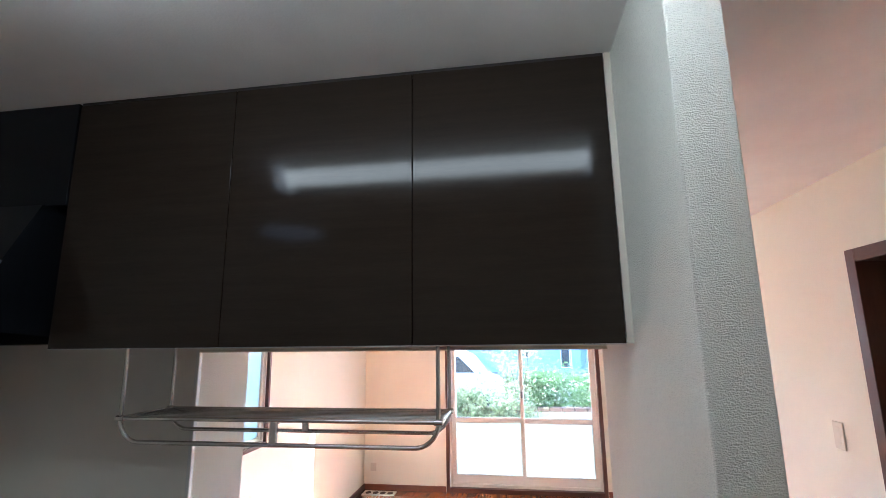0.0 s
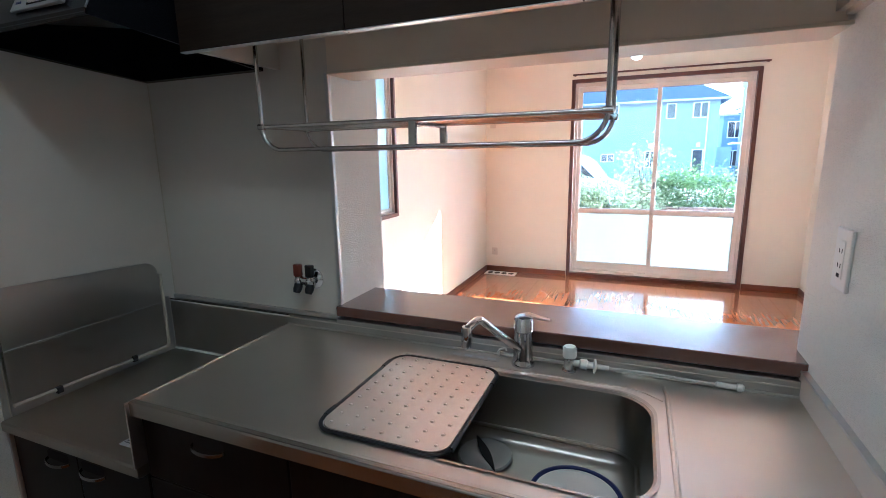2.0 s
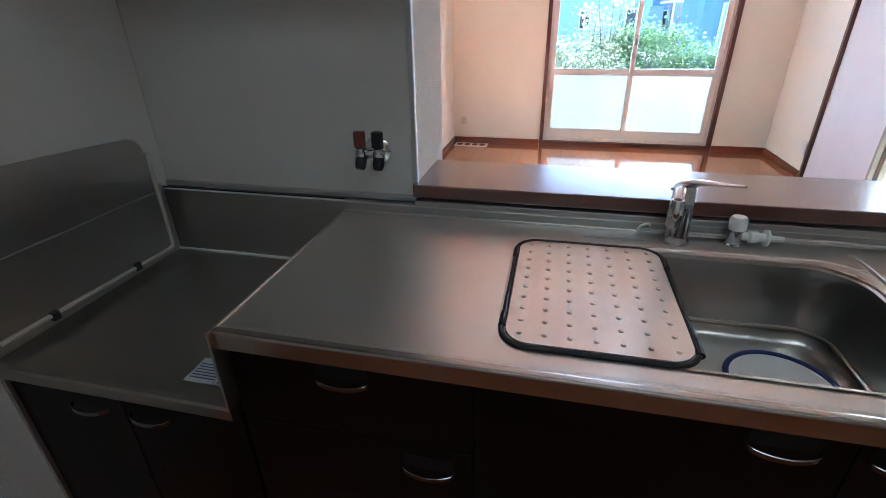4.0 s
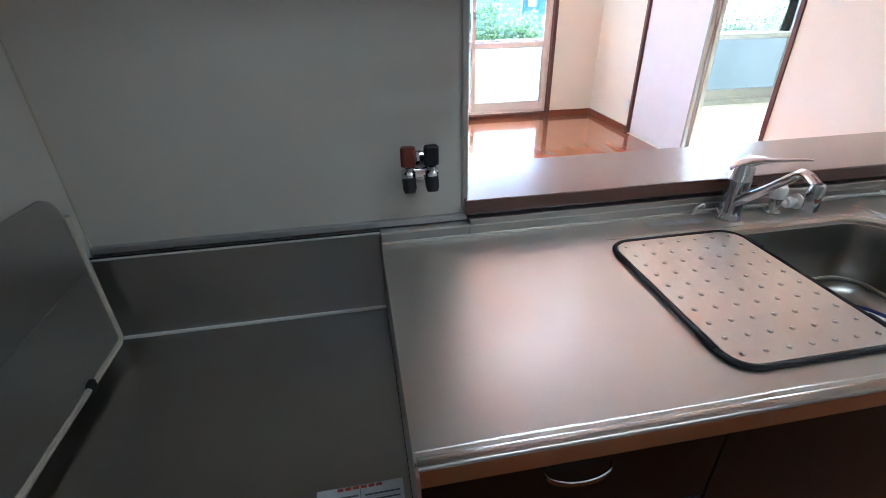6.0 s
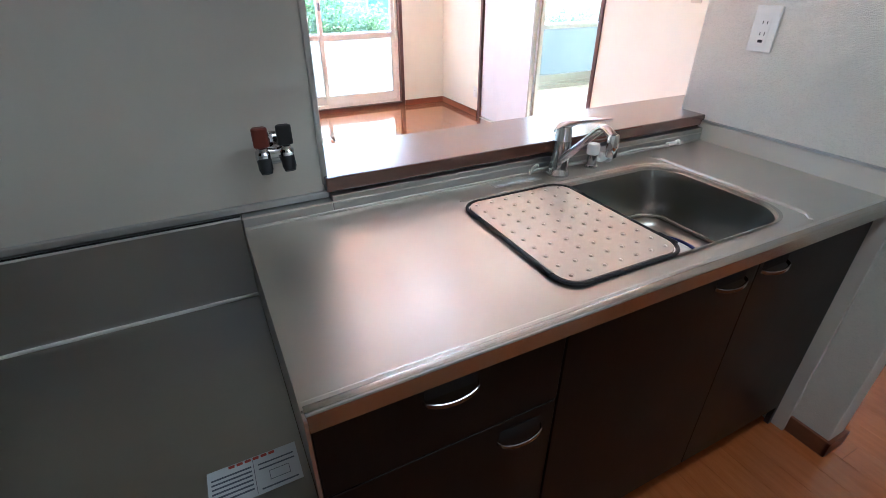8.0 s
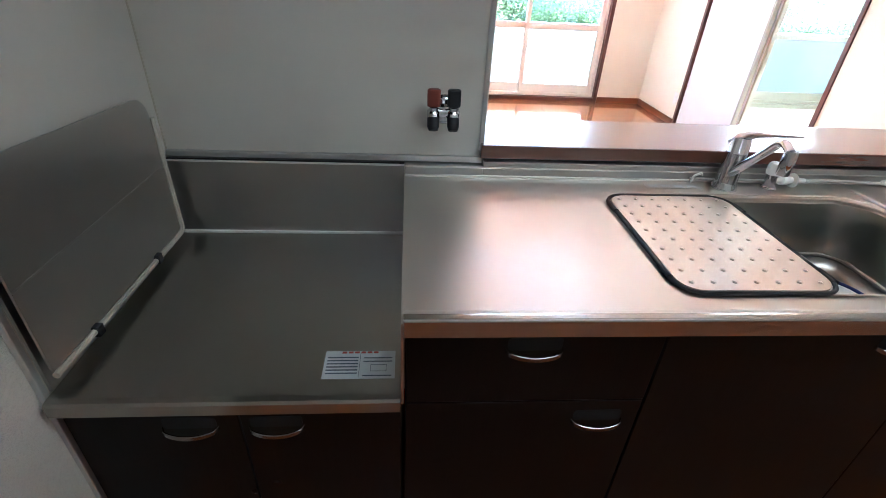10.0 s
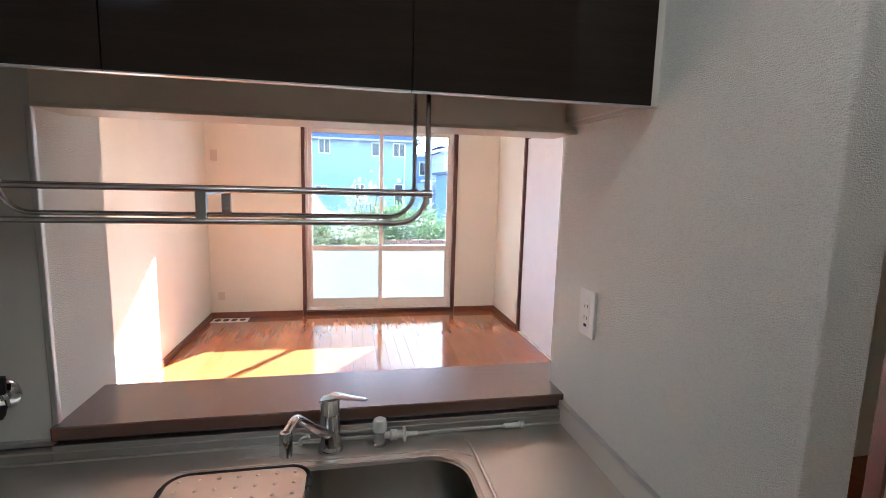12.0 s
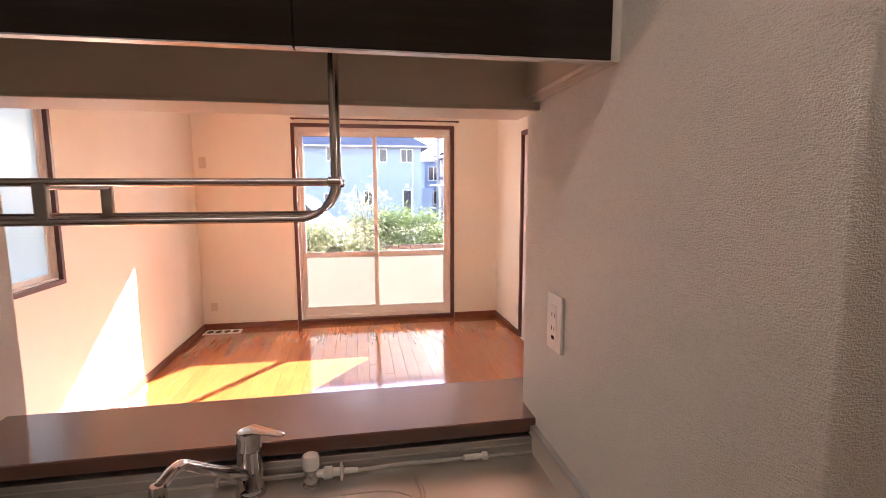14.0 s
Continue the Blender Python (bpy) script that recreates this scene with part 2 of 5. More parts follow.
M_GLOW = emitter("glow_disc_face", (0.78, 0.88, 1.0), 0.07)


# ---- building tools ----
def box_into(bm, x0, x1, y0, y1, z0, z1):
    v = [bm.verts.new((x, y, z)) for z in (z0, z1) for y in (y0, y1) for x in (x0, x1)]
    for f in ((0, 2, 3, 1), (4, 5, 7, 6), (0, 1, 5, 4), (2, 6, 7, 3), (0, 4, 6, 2), (1, 3, 7, 5)):
        bm.faces.new([v[i] for i in f])
    return v


def sweep_into(bm, pts, r, n=10, close=True):
    """A round bar along a line of points."""
    pts = [Vector(p) for p in pts]
    rings, up = [], None
    for i, p in enumerate(pts):
        d = (pts[min(i + 1, len(pts) - 1)] - pts[max(i - 1, 0)]).normalized()
        if up is None:
            up = d.orthogonal().normalized()
        up = (up - d * up.dot(d)).normalized()
        side = d.cross(up)
        rr = r[i] if isinstance(r, (list, tuple)) else r
        rings.append([bm.verts.new(p + rr * (math.cos(a) * up + math.sin(a) * side)) for a in (2 * math.pi * k / n for k in range(n))])
    for a, b in zip(rings, rings[1:]):
        for k in range(n):
            bm.faces.new((a[k], a[(k + 1) % n], b[(k + 1) % n], b[k]))
    if close:
        bm.faces.new(rings[0][::-1])
        bm.faces.new(rings[-1])


def rounded(pts, radius, steps=6):
    """The line with its inner corners rounded."""
    pts = [Vector(p) for p in pts]
    out = [pts[0]]
    for a, b, c in zip(pts, pts[1:], pts[2:]):
        r = min(radius, (a - b).length * 0.49, (c - b).length * 0.49)
        p, q = b + (a - b).normalized() * r, b + (c - b).normalized() * r
        for k in range(steps + 1):
            t = k / steps
            out.append(p * (1 - t) ** 2 + b * 2 * t * (1 - t) + q * t * t)
    return out + [pts[-1]]


def lathe_into(bm, profile, at, axis="Z", n=20):
    """A turned body: profile of (radius, height) about an axis through at."""
    turn = {"Z": Matrix(), "X": Matrix.Rotation(radians(90), 4, "Y"), "Y": Matrix.Rotation(radians(90), 4, "X")}[axis] if isinstance(axis, str) else Vector(axis).to_track_quat("Z", "Y").to_matrix().to_4x4()
    rings = []
    for r, h in profile:
        rings.append([bm.verts.new(Vector(at) + turn @ Vector((r * math.cos(2 * math.pi * k / n), r * math.sin(2 * math.pi * k / n), h))) for k in range(n)])
    for a, b in zip(rings, rings[1:]):
        for k in range(n):
            bm.faces.new((a[k], a[(k + 1) % n], b[(k + 1) % n], b[k]))
    bm.faces.new(rings[0][::-1])
    bm.faces.new(rings[-1])


def round_rect(x0, x1, y0, y1, r, n=8):
    out = []
    for cx, cy, a0 in ((x1 - r, y1 - r, 0), (x0 + r, y1 - r, 90), (x0 + r, y0 + r, 180), (x1 - r, y0 + r, 270)):
        out += [(cx + r * math.cos(radians(a0 + 90 * k / n)), cy + r * math.sin(radians(a0 + 90 * k / n))) for k in range(n + 1)]
    return out


def finish(name, bm, mat, parent=None, smooth=False, bevel=0.0):
    """The mesh as an object with its origin at the middle of its base."""
    bmesh.ops.recalc_face_normals(bm, faces=bm.faces)
    if bevel:
        bmesh.ops.bevel(bm, geom=list(bm.edges), offset=bevel, segments=2, profile=0.5, affect="EDGES", clamp_overlap=True)
    co = np.array([v.co for v in bm.verts])
    lo, hi = co.min(0), co.max(0)
    base = Vector(((lo[0] + hi[0]) / 2, (lo[1] + hi[1]) / 2, lo[2]))
    bmesh.ops.translate(bm, verts=bm.verts, vec=-base)
    me = bpy.data.meshes.new(name)
    bm.to_mesh(me)
    bm.free()
    me.materials.append(mat)
    if smooth:
        for p in me.polygons:
            p.use_smooth = True
        me.set_sharp_from_angle(angle=radians(40))
    ob = new(name, me)
    ob.location = base
    if parent is not None:
        under(ob, parent)
    return ob


def under(ob, parent):
    """Makes ob a part of parent; ob's place stays as it is in the world."""
    p = world_place(parent)
    ob.parent = parent
    ob.location = ob.location - p
    return ob


def world_place(ob):
    p = Vector(ob.location)
    while ob.parent is not None:
        ob = ob.parent
        p += Vector(ob.location)
    return p


def block(name, b, mat, parent=None, bevel=0.002):
    bm = bmesh.new()
    box_into(bm, *b)
    return finish(name, bm, mat, parent, bevel=bevel)


def blocks(name, bs, mat, parent=None, bevel=0.0):
    bm = bmesh.new()
    for b in bs:
        box_into(bm, *b)
    return finish(name, bm, mat, parent, bevel=bevel)


def bar(name, pts, r, mat, parent=None, n=10):
    bm = bmesh.new()
    sweep_into(bm, pts, r, n)
    return finish(name, bm, mat, parent, smooth=True)


def turned(name, profile, at, mat, parent=None, axis="Z", n=20):
    bm = bmesh.new()
    lathe_into(bm, profile, at, axis, n)
    return finish(name, bm, mat, parent, smooth=True)


def prism(name, outline, z0, z1, mat, parent=None, bevel=0.0, smooth=False):
    bm = bmesh.new()
    a = [bm.verts.new((x, y, z0)) for x, y in outline]
    b = [bm.verts.new((x, y, z1)) for x, y in outline]
    bm.faces.new(a[::-1])
    bm.faces.new(b)
    n = len(a)
    for k in range(n):
        bm.faces.new((a[k], a[(k + 1) % n], b[(k + 1) % n], b[k]))
    return finish(name, bm, mat, parent, smooth=smooth, bevel=bevel)


def thing(name, at, label, category, group=""):
    ob = new(name)
    ob.location = at
    ob.empty_display_size = 0.1
    return tagged(ob, label, category, group)


def structure(ob, label=""):
    return tagged(ob, label, kind="structure")


# ---- plan ----
KX0, KX1 = -1.808, 0.303          # kitchen side walls
WALL_END = 0.748                 # where the partition beside the kitchen ends
LX0, LX1 = -1.785, 1.456         # living room side walls
PASS_F, PASS_B = 1.492, 1.62     # wall with the serving hatch
FAR, OUT = 5.71, 5.86            # window wall, inside and outside
CEIL = 2.40
BACK = -1.30                     # wall behind the camera
WX0, WX1, WTOP = -0.786, 0.925, 2.16   # garden window opening
NX1 = 4.4                        # next room's far side

# floor slab; boards are laid on it at the end of the file
floor = structure(blocks("floor", [(-1.95, LX1 + 0.1, BACK - 0.1, OUT, -0.2, -0.012)], M_GROOVE), "glossy orange-brown wooden floor boards")
next_floor = structure(blocks("floor_next_room", [(LX1 + 0.1, NX1 + 0.1, 2.3, OUT, -0.2, 0.0)], M_TATAMI), "pale straw mat floor of the next room")
hall_floor = structure(blocks("floor_hall", [(LX1 + 0.1, 3.2, 0.9, 2.3, -0.2, 0.0)], M_FLOOR), "wooden floor of the hall")

structure(blocks("wall_kitchen_left", [(-1.95, KX0, BACK, 1.78, 0, CEIL)], M_WALL), "white woven wallpaper")
structure(blocks("wall_back", [(-1.95, LX1 + 0.15, BACK - 0.15, BACK, 0, CEIL)], M_WALL), "white wallpaper")
structure(blocks("wall_partition", [(KX1, 0.392, WALL_END, 1.56, 0, CEIL)], M_WALL, bevel=0.004), "white woven wallpaper on the kitchen's end partition")
structure(blocks("wall_hatch", [
    (KX0, -1.0, PASS_F, 1.78, 0, CEIL),
    (-1.0, KX1, PASS_F, PASS_B - 0.022, 0, 0.885),
    (-1.0, KX1, PASS_F, PASS_B, 1.675, CEIL)], M_WALL), "white wall with a wide serving hatch")
# the garden window's wall
structure(blocks("wall_north", [
    (-1.95, WX0, FAR, OUT, -0.4, CEIL), (WX0, WX1, FAR, OUT, WTOP, CEIL), (WX0, WX1, FAR, OUT, -0.4, 0.03), (WX1, LX1 + 0.1, FAR, OUT, -0.4, CEIL)], M_WALL_L),
    "cream wallpaper, warm in the sunlight")
LWY0, LWY1, LWZ0, LWZ1 = 2.25, 3.38, 0.985, 2.06
structure(blocks("wall_west", [
    (-1.95, LX0, 1.78, LWY0, 0, CEIL), (-1.95, LX0, LWY1, FAR, 0, CEIL), (-1.95, LX0, LWY0, LWY1, 0, LWZ0), (-1.95, LX0, LWY0, LWY1, LWZ1, CEIL)], M_WALL_L),
    "cream wallpaper with a sun patch")
SY0, SY1, STOP = 3.22, 4.86, 2.02
DY0, DY1, DTOP = 1.42, 2.215, 2.02
structure(blocks("wall_east", [
    (LX1, LX1 + 0.1, BACK, DY0, 0, CEIL), (LX1, LX1 + 0.1, DY0, DY1, DTOP, CEIL), (LX1, LX1 + 0.1, DY1, SY0, 0, CEIL),
    (LX1, LX1 + 0.1, SY0, SY1, STOP, CEIL), (LX1, LX1 + 0.1, SY1, FAR, 0, CEIL)], M_WALL_L), "cream wallpaper")
structure(blocks("ceiling", [(-1.95, LX1 + 0.15, BACK - 0.15, OUT, CEIL, CEIL + 0.15)], M_CEIL), "white textured ceiling paper")

# next room and hall
NWX0, NWX1 = 1.60, 4.00
structure(blocks("wall_next_north", [
    (LX1 + 0.1, NWX0, FAR, OUT, -0.4, CEIL), (NWX0, NWX1, FAR, OUT, WTOP, CEIL), (NWX0, NWX1, FAR, OUT, -0.4, 0.03), (NWX1, NX1 + 0.1, FAR, OUT, -0.4, CEIL)], M_WALL_L), "white wall")
structure(blocks("wall_next_east", [(NX1, NX1 + 0.1, 0.9, FAR, 0, CEIL)], M_WALL_L), "white wall")
structure(blocks("wall_next_south", [(LX1 + 0.1, NX1, 2.3, 2.4, 0, CEIL)], M_WALL_L), "white wall")
structure(blocks("wall_hall_far", [(LX1 + 0.1, 3.2, 0.8, 0.9, 0, CEIL), (3.1, 3.2, 0.9, 2.3, 0, CEIL)], M_WALL), "white hall wall")
structure(blocks("ceiling_next", [(LX1 + 0.15, NX1 + 0.1, 0.8, OUT, CEIL, CEIL + 0.15)], M_CEIL), "white ceiling")

# unseen roof overhang above the garden side, sized to trim the sun patch
structure(blocks("eaves", [(-2.4, 5.2, OUT, 6.68, 2.47, 2.6)], M_CREAM), "unseen eaves board sized to trim the sunlight")


# ---- trims of the rooms ----
structure(blocks("baseboard", [
    (LX0, WX0 - 0.03, FAR - 0.012, FAR - 0.0005, 0, 0.06), (WX1 + 0.03, LX1, FAR - 0.012, FAR - 0.0005, 0, 0.06),
    (LX0 + 0.0005, LX0 + 0.012, 1.785, FAR - 0.012, 0, 0.06),
    (LX1 - 0.012, LX1 - 0.0005, SY1 + 0.03, FAR - 0.012, 0, 0.06), (LX1 - 0.012, LX1 - 0.0005, DY1 + 0.035, SY0 - 0.03, 0, 0.06),
    (LX1 - 0.012, LX1 - 0.0005, BACK, DY0 - 0.035, 0, 0.06),
    (KX1 - 0.012, KX1 - 0.0005, WALL_END - 0.012, 0.862, 0, 0.062), (KX1 - 0.012, 0.404, WALL_END - 0.012, WALL_END - 0.0005, 0, 0.062),
    (0.3925, 0.404, WALL_END, 1.56, 0, 0.062)], M_BASE, bevel=0.0015), "orange-brown baseboard")


def glazed_window(name, x0, x1, y, top, label, foot=None, sash=None, frost=None):
    """A two-leaf sliding garden window with clear panes above and frosted panes below."""
    sash, frost = sash or M_SASH, frost or M_FROST
    w = structure(new(name), label)
    w.location = ((x0 + x1) / 2, y, 0)
    for i, b in enumerate(((x0 - 0.025, x0 + 0.012, FAR - 0.014, FAR + 0.05, 0.0, top + 0.03), (x1 - 0.012, x1 + 0.025, FAR - 0.014, FAR + 0.05, 0.0, top + 0.03),
                           (x0 + 0.012, x1 - 0.012, FAR - 0.014, FAR + 0.05, top - 0.005, top + 0.03), (x0 + 0.012, x1 - 0.012, FAR - 0.014, FAR + 0.05, 0.0, 0.045))):
        block("frame", b, M_TRIM if i < 2 else foot if foot and i == 3 else M_TRIM_H, w)
    # metal outer frame
    blocks("sash_frame", [(x0 + 0.012, x0 + 0.04, FAR + 0.05, OUT, 0.03, top), (x1 - 0.04, x1 - 0.012, FAR + 0.05, OUT, 0.03, top),
                          (x0 + 0.04, x1 - 0.04, FAR + 0.05, OUT, top - 0.045, top), (x0 + 0.04, x1 - 0.04, FAR + 0.05, OUT, 0.03, 0.075)], sash, w, bevel=0.002)
    xm = (x0 + x1) / 2
    for k, (a, b, yy) in enumerate(((x0 + 0.04, xm + 0.022, FAR + 0.10), (xm - 0.022, x1 - 0.04, FAR + 0.065))):
        st = 0.042
        t1 = top - 0.045
        blocks("sash", [(a, a + st, yy, yy + 0.03, 0.075, t1), (b - st, b, yy, yy + 0.03, 0.075, t1), (a + st, b - st, yy, yy + 0.03, t1 - 0.05, t1),
                        (a + st, b - st, yy, yy + 0.03, 0.075, 0.165), (a + st, b - st, yy, yy + 0.03, 0.735, 0.79)], sash, w, bevel=0.002)
        pane = blocks("pane", [(a + st, b - st, yy + 0.013, yy + 0.017, 0.79, t1 - 0.05)], M_GLASS, w)
        pane.visible_shadow = False
        blocks("frosted_pane", [(a + st, b - st, yy + 0.013, yy + 0.017, 0.165, 0.735)], frost, w)
        blocks("gasket", [(a + st, b - st, yy - 0.001, yy + 0.012, 0.163, 0.168), (a + st, b - st, yy - 0.001, yy + 0.012, 0.732, 0.737),
                          (a + st, b - st, yy - 0.001, yy + 0.012, 0.788, 0.793), (a + st, b - st, yy - 0.001, yy + 0.012, t1 - 0.053, t1 - 0.048)], M_GREYP, w)
    block("latch", (xm - 0.012, xm + 0.012, FAR + 0.035, FAR + 0.065, 1.02, 1.09), M_GREYP, w)
    return w


window_1 = glazed_window("window_1", WX0, WX1, FAR, WTOP, "two-leaf sliding garden window, frosted below, brown frame")
window_2 = glazed_window("window_2", NWX0, NWX1, FAR, WTOP, "two-leaf sliding window of the next room", foot=M_SASH_BACKLIT, sash=M_SASH_BACKLIT, frost=M_FROST_DIM)


def side_window():
    w = structure(new("window_3"), "tall side window with frosted panes, pale sash and slim brown frame")
    w.location = (LX0, (LWY0 + LWY1) / 2, LWZ0)
    t = 0.022
    blocks("frame", [(LX0 - 0.012, LX0 + 0.012, LWY1 - 0.004, LWY1 + t, LWZ0 - t, LWZ1 + t), (LX0 - 0.012, LX0 + 0.012, LWY0 - t, LWY0 + 0.004, LWZ0 - t, LWZ1 + t)], M_TRIM, w, bevel=0.002)
    blocks("sill", [(LX0 - 0.012, LX0 + 0.016, LWY0 + 0.004, LWY1 - 0.004, LWZ0 - t, LWZ0 + 0.004)], M_TRIM_H, w, bevel=0.002)
    blocks("head", [(LX0 - 0.012, LX0 + 0.012, LWY0 + 0.004, LWY1 - 0.004, LWZ1 - 0.004, LWZ1 + t)], M_TRIM_H, w, bevel=0.002)
    g = 0.014
    blocks("sash_frame", [(LX0 - 0.14, LX0 - 0.0125, LWY1 - g, LWY1 - 0.0005, LWZ0, LWZ1), (LX0 - 0.14, LX0 - 0.0125, LWY0 + 0.0005, LWY0 + g, LWZ0, LWZ1),
                          (LX0 - 0.14, LX0 - 0.0125, LWY0 + g, LWY1 - g, LWZ0 + 0.0005, LWZ0 + g), (LX0 - 0.14, LX0 - 0.0125, LWY0 + g, LWY1 - g, LWZ1 - g, LWZ1 - 0.0005)], M_SASH, w, bevel=0.001)
    ym = (LWY0 + LWY1) / 2
    z0, z1 = LWZ0 + g, LWZ1 - g
    for a, b, x in ((LWY0 + g, ym + 0.02, LX0 - 0.095), (ym - 0.02, LWY1 - g, LX0 - 0.055)):
        s = 0.028
        blocks("sash", [(x, x + 0.026, a, a + s, z0, z1), (x, x + 0.026, b - s, b, z0, z1), (x, x + 0.026, a + s, b - s, z0, z0 + s), (x, x + 0.026, a + s, b - s, z1 - s, z1)], M_SASH, w, bevel=0.002)
        blocks("frosted_pane", [(x + 0.011, x + 0.015, a + s, b - s, z0 + s, z1 - s)], M_FROST_BRIGHT, w)


side_window()


def sliding_screen():
    """Brown framed opening to the next room with two stacked paper-covered sliding doors."""
    d = structure(new("door_1"), "brown framed opening with white sliding doors pushed to one side")
    d.location = (LX1, (SY0 + SY1) / 2, 0)
    blocks("frame", [(LX1 - 0.012, LX1 + 0.112, SY1 - 0.02, SY1 + 0.012, 0.0, STOP + 0.025), (LX1 - 0.012, LX1 + 0.112, SY0 - 0.012, SY0 + 0.02, 0.0, STOP + 0.025)], M_TRIM, d, bevel=0.002)
    blocks("head", [(LX1 - 0.012, LX1 + 0.112, SY0 + 0.02, SY1 - 0.02, STOP - 0.015, STOP + 0.025)], M_TRIM_H, d, bevel=0.002)
    blocks("track", [(LX1 - 0.004, LX1 + 0.104, SY0 + 0.02, SY1 - 0.02, -0.005, 0.004)], M_SASH, d)
    for x in (LX1 + 0.014, LX1 + 0.056):
        y0, y1 = 4.01 - (x - LX1 - 0.014) * 0.8, SY1 - 0.02
        leaf = block("leaf", (x, x + 0.028, y0 + 0.022, y1 - 0.004, 0.016, STOP - 0.02), M_DOORP, d)
        blocks("edge", [(x - 0.003, x + 0.031, y0, y0 + 0.022, 0.008, STOP - 0.018)], M_SASH_BACKLIT, d, bevel=0.002)


sliding_screen()


def brown_doorway():
    d = structure(new("door_2"), "dark brown door frame with an open doorway to the hall")
    d.location = (LX1, (DY0 + DY1) / 2, 0)
    blocks("frame", [(LX1 - 0.014, LX1 + 0.114, DY1 - 0.025, DY1 + 0.03, 0.0, DTOP + 0.03), (LX1 - 0.014, LX1 + 0.114, DY0 - 0.03, DY0 + 0.025, 0.0, DTOP + 0.03)], M_TRIM, d, bevel=0.003)
    blocks("head", [(LX1 - 0.014, LX1 + 0.114, DY0 + 0.025, DY1 - 0.025, DTOP - 0.025, DTOP + 0.03)], M_TRIM_H, d, bevel=0.003)


brown_doorway()
rail = tagged(blocks("curtain_rail", [(-0.80, 1.0, FAR - 0.05, FAR - 0.025, 2.225, 2.24), (-0.79, -0.77, FAR - 0.03, FAR, 2.222, 2.243), (0.97, 0.99, FAR - 0.03, FAR, 2.222, 2.243), (0.09, 0.11, FAR - 0.03, FAR, 2.222, 2.243)], M_TRIM_H, bevel=0.002),
              "thin dark brown curtain rail above the garden window", "curtain rail")


# ---- kitchen: wall panels ----
structure(blocks("kitchen_panel", [(KX0 + 0.0005, KX0 + 0.006, 0.895, PASS_F - 0.006, 0.62, 1.76), (KX0 + 0.006, -1.0, PASS_F - 0.006, PASS_F - 0.0005, 0.86, 1.79)], M_PANEL), "pale grey washable wall panels")
structure(blocks("trim_panel_joint", [(KX0 + 0.0005, KX0 + 0.011, 0.882, 0.895, 0.0, CEIL), ], M_ALU, bevel=0.002), "slim metal joint strip")
structure(blocks("trim_hatch_edge", [(-1.012, -0.998, PASS_F - 0.012, PASS_F + 0.004, 0.90, 1.672)], M_ALU, bevel=0.003), "slim metal edge strip beside the hatch")
structure(blocks("trim_hatch_head", [(-1.0, KX1, PASS_F - 0.014, PASS_B + 0.01, 1.665, 1.6745), ], M_CREAM, bevel=0.002), "cream lining board of the hatch")
structure(blocks("trim_lintel", [(-1.0, KX1 - 0.012, PASS_F - 0.008, PASS_F - 0.0005, 1.6750, 1.795)], M_LINTEL), "beige lintel board over the hatch")
structure(blocks("trim_corner", [(KX0 + 0.006, KX0 + 0.009, PASS_F - 0.009, PASS_F - 0.006, 0.885, 1.69)], M_CAULK), "thin dark corner joint")

# serving counter
tagged(block("serving_counter", (-1.008, 0.75, 1.462, 1.715, 0.886, 0.922), M_COUNTER, bevel=0.004), "reddish-brown wooden serving counter on the hatch wall", "counter")


# ---- kitchen: base units ----
FRONT = 0.893
WT, LOW = 0.84, 0.664


def arch_handle(parent, x0, x1, y, z):
    """A slim chrome bow that stands off the front and dips in the middle; a flat dark plate paints the shaded finger
    recess.
    """
    bm = bmesh.new()
    n = 20
    rows = []
    for k in range(n + 1):
        t = k / n
        x = x0 + (x1 - x0) * t
        s = math.sin(math.pi * t)
        yy = y - 0.002 - 0.021 * s ** 0.4
        zz = z - 0.007 - 0.003 * s
        rows.append([bm.verts.new((x, yy + dy, zz + dz)) for dy, dz in ((0, 0.001), (0.002, 0), (0.0045, 0.001), (0.0045, 0.008), (0.002, 0.0095), (0, 0.0085))])
    for a, b in zip(rows, rows[1:]):
        for k in range(6):
            bm.faces.new((a[k], a[(k + 1) % 6], b[(k + 1) % 6], b[k]))
    bm.faces.new(rows[0][::-1])
    bm.faces.new(rows[-1])
    cup = round_rect(x0 + 0.003, x1 - 0.003, z - 0.002, z + 0.026, 0.008, 4)
    recess_plate = bmesh.new()
    face = recess_plate.faces.new([recess_plate.verts.new((u, y - 0.0002, v)) for u, v in cup])
    out = bmesh.ops.extrude_face_region(recess_plate, geom=[face])
    bmesh.ops.translate(recess_plate, verts=[q for q in out["geom"] if isinstance(q, bmesh.types.BMVert)], vec=(0, -0.001, 0))
    finish("recess_shade", recess_plate, M_DARK, parent)
    return finish("handle", bm, M_HANDLE, parent, smooth=True)


def front_panel(parent, name, x0, x1, z0, z1, hx0, hx1, hz):
    d = block(name, (x0 + 0.0015, x1 - 0.0015, FRONT, FRONT + 0.018, z0, z1), M_CAB_LOW_SHADE, parent, bevel=0.0015)
    tagged(d, "dark brown glossy wood-grain front")
    tagged(arch_handle(d, hx0, hx1, FRONT, hz), "chrome bow handle")
    return d


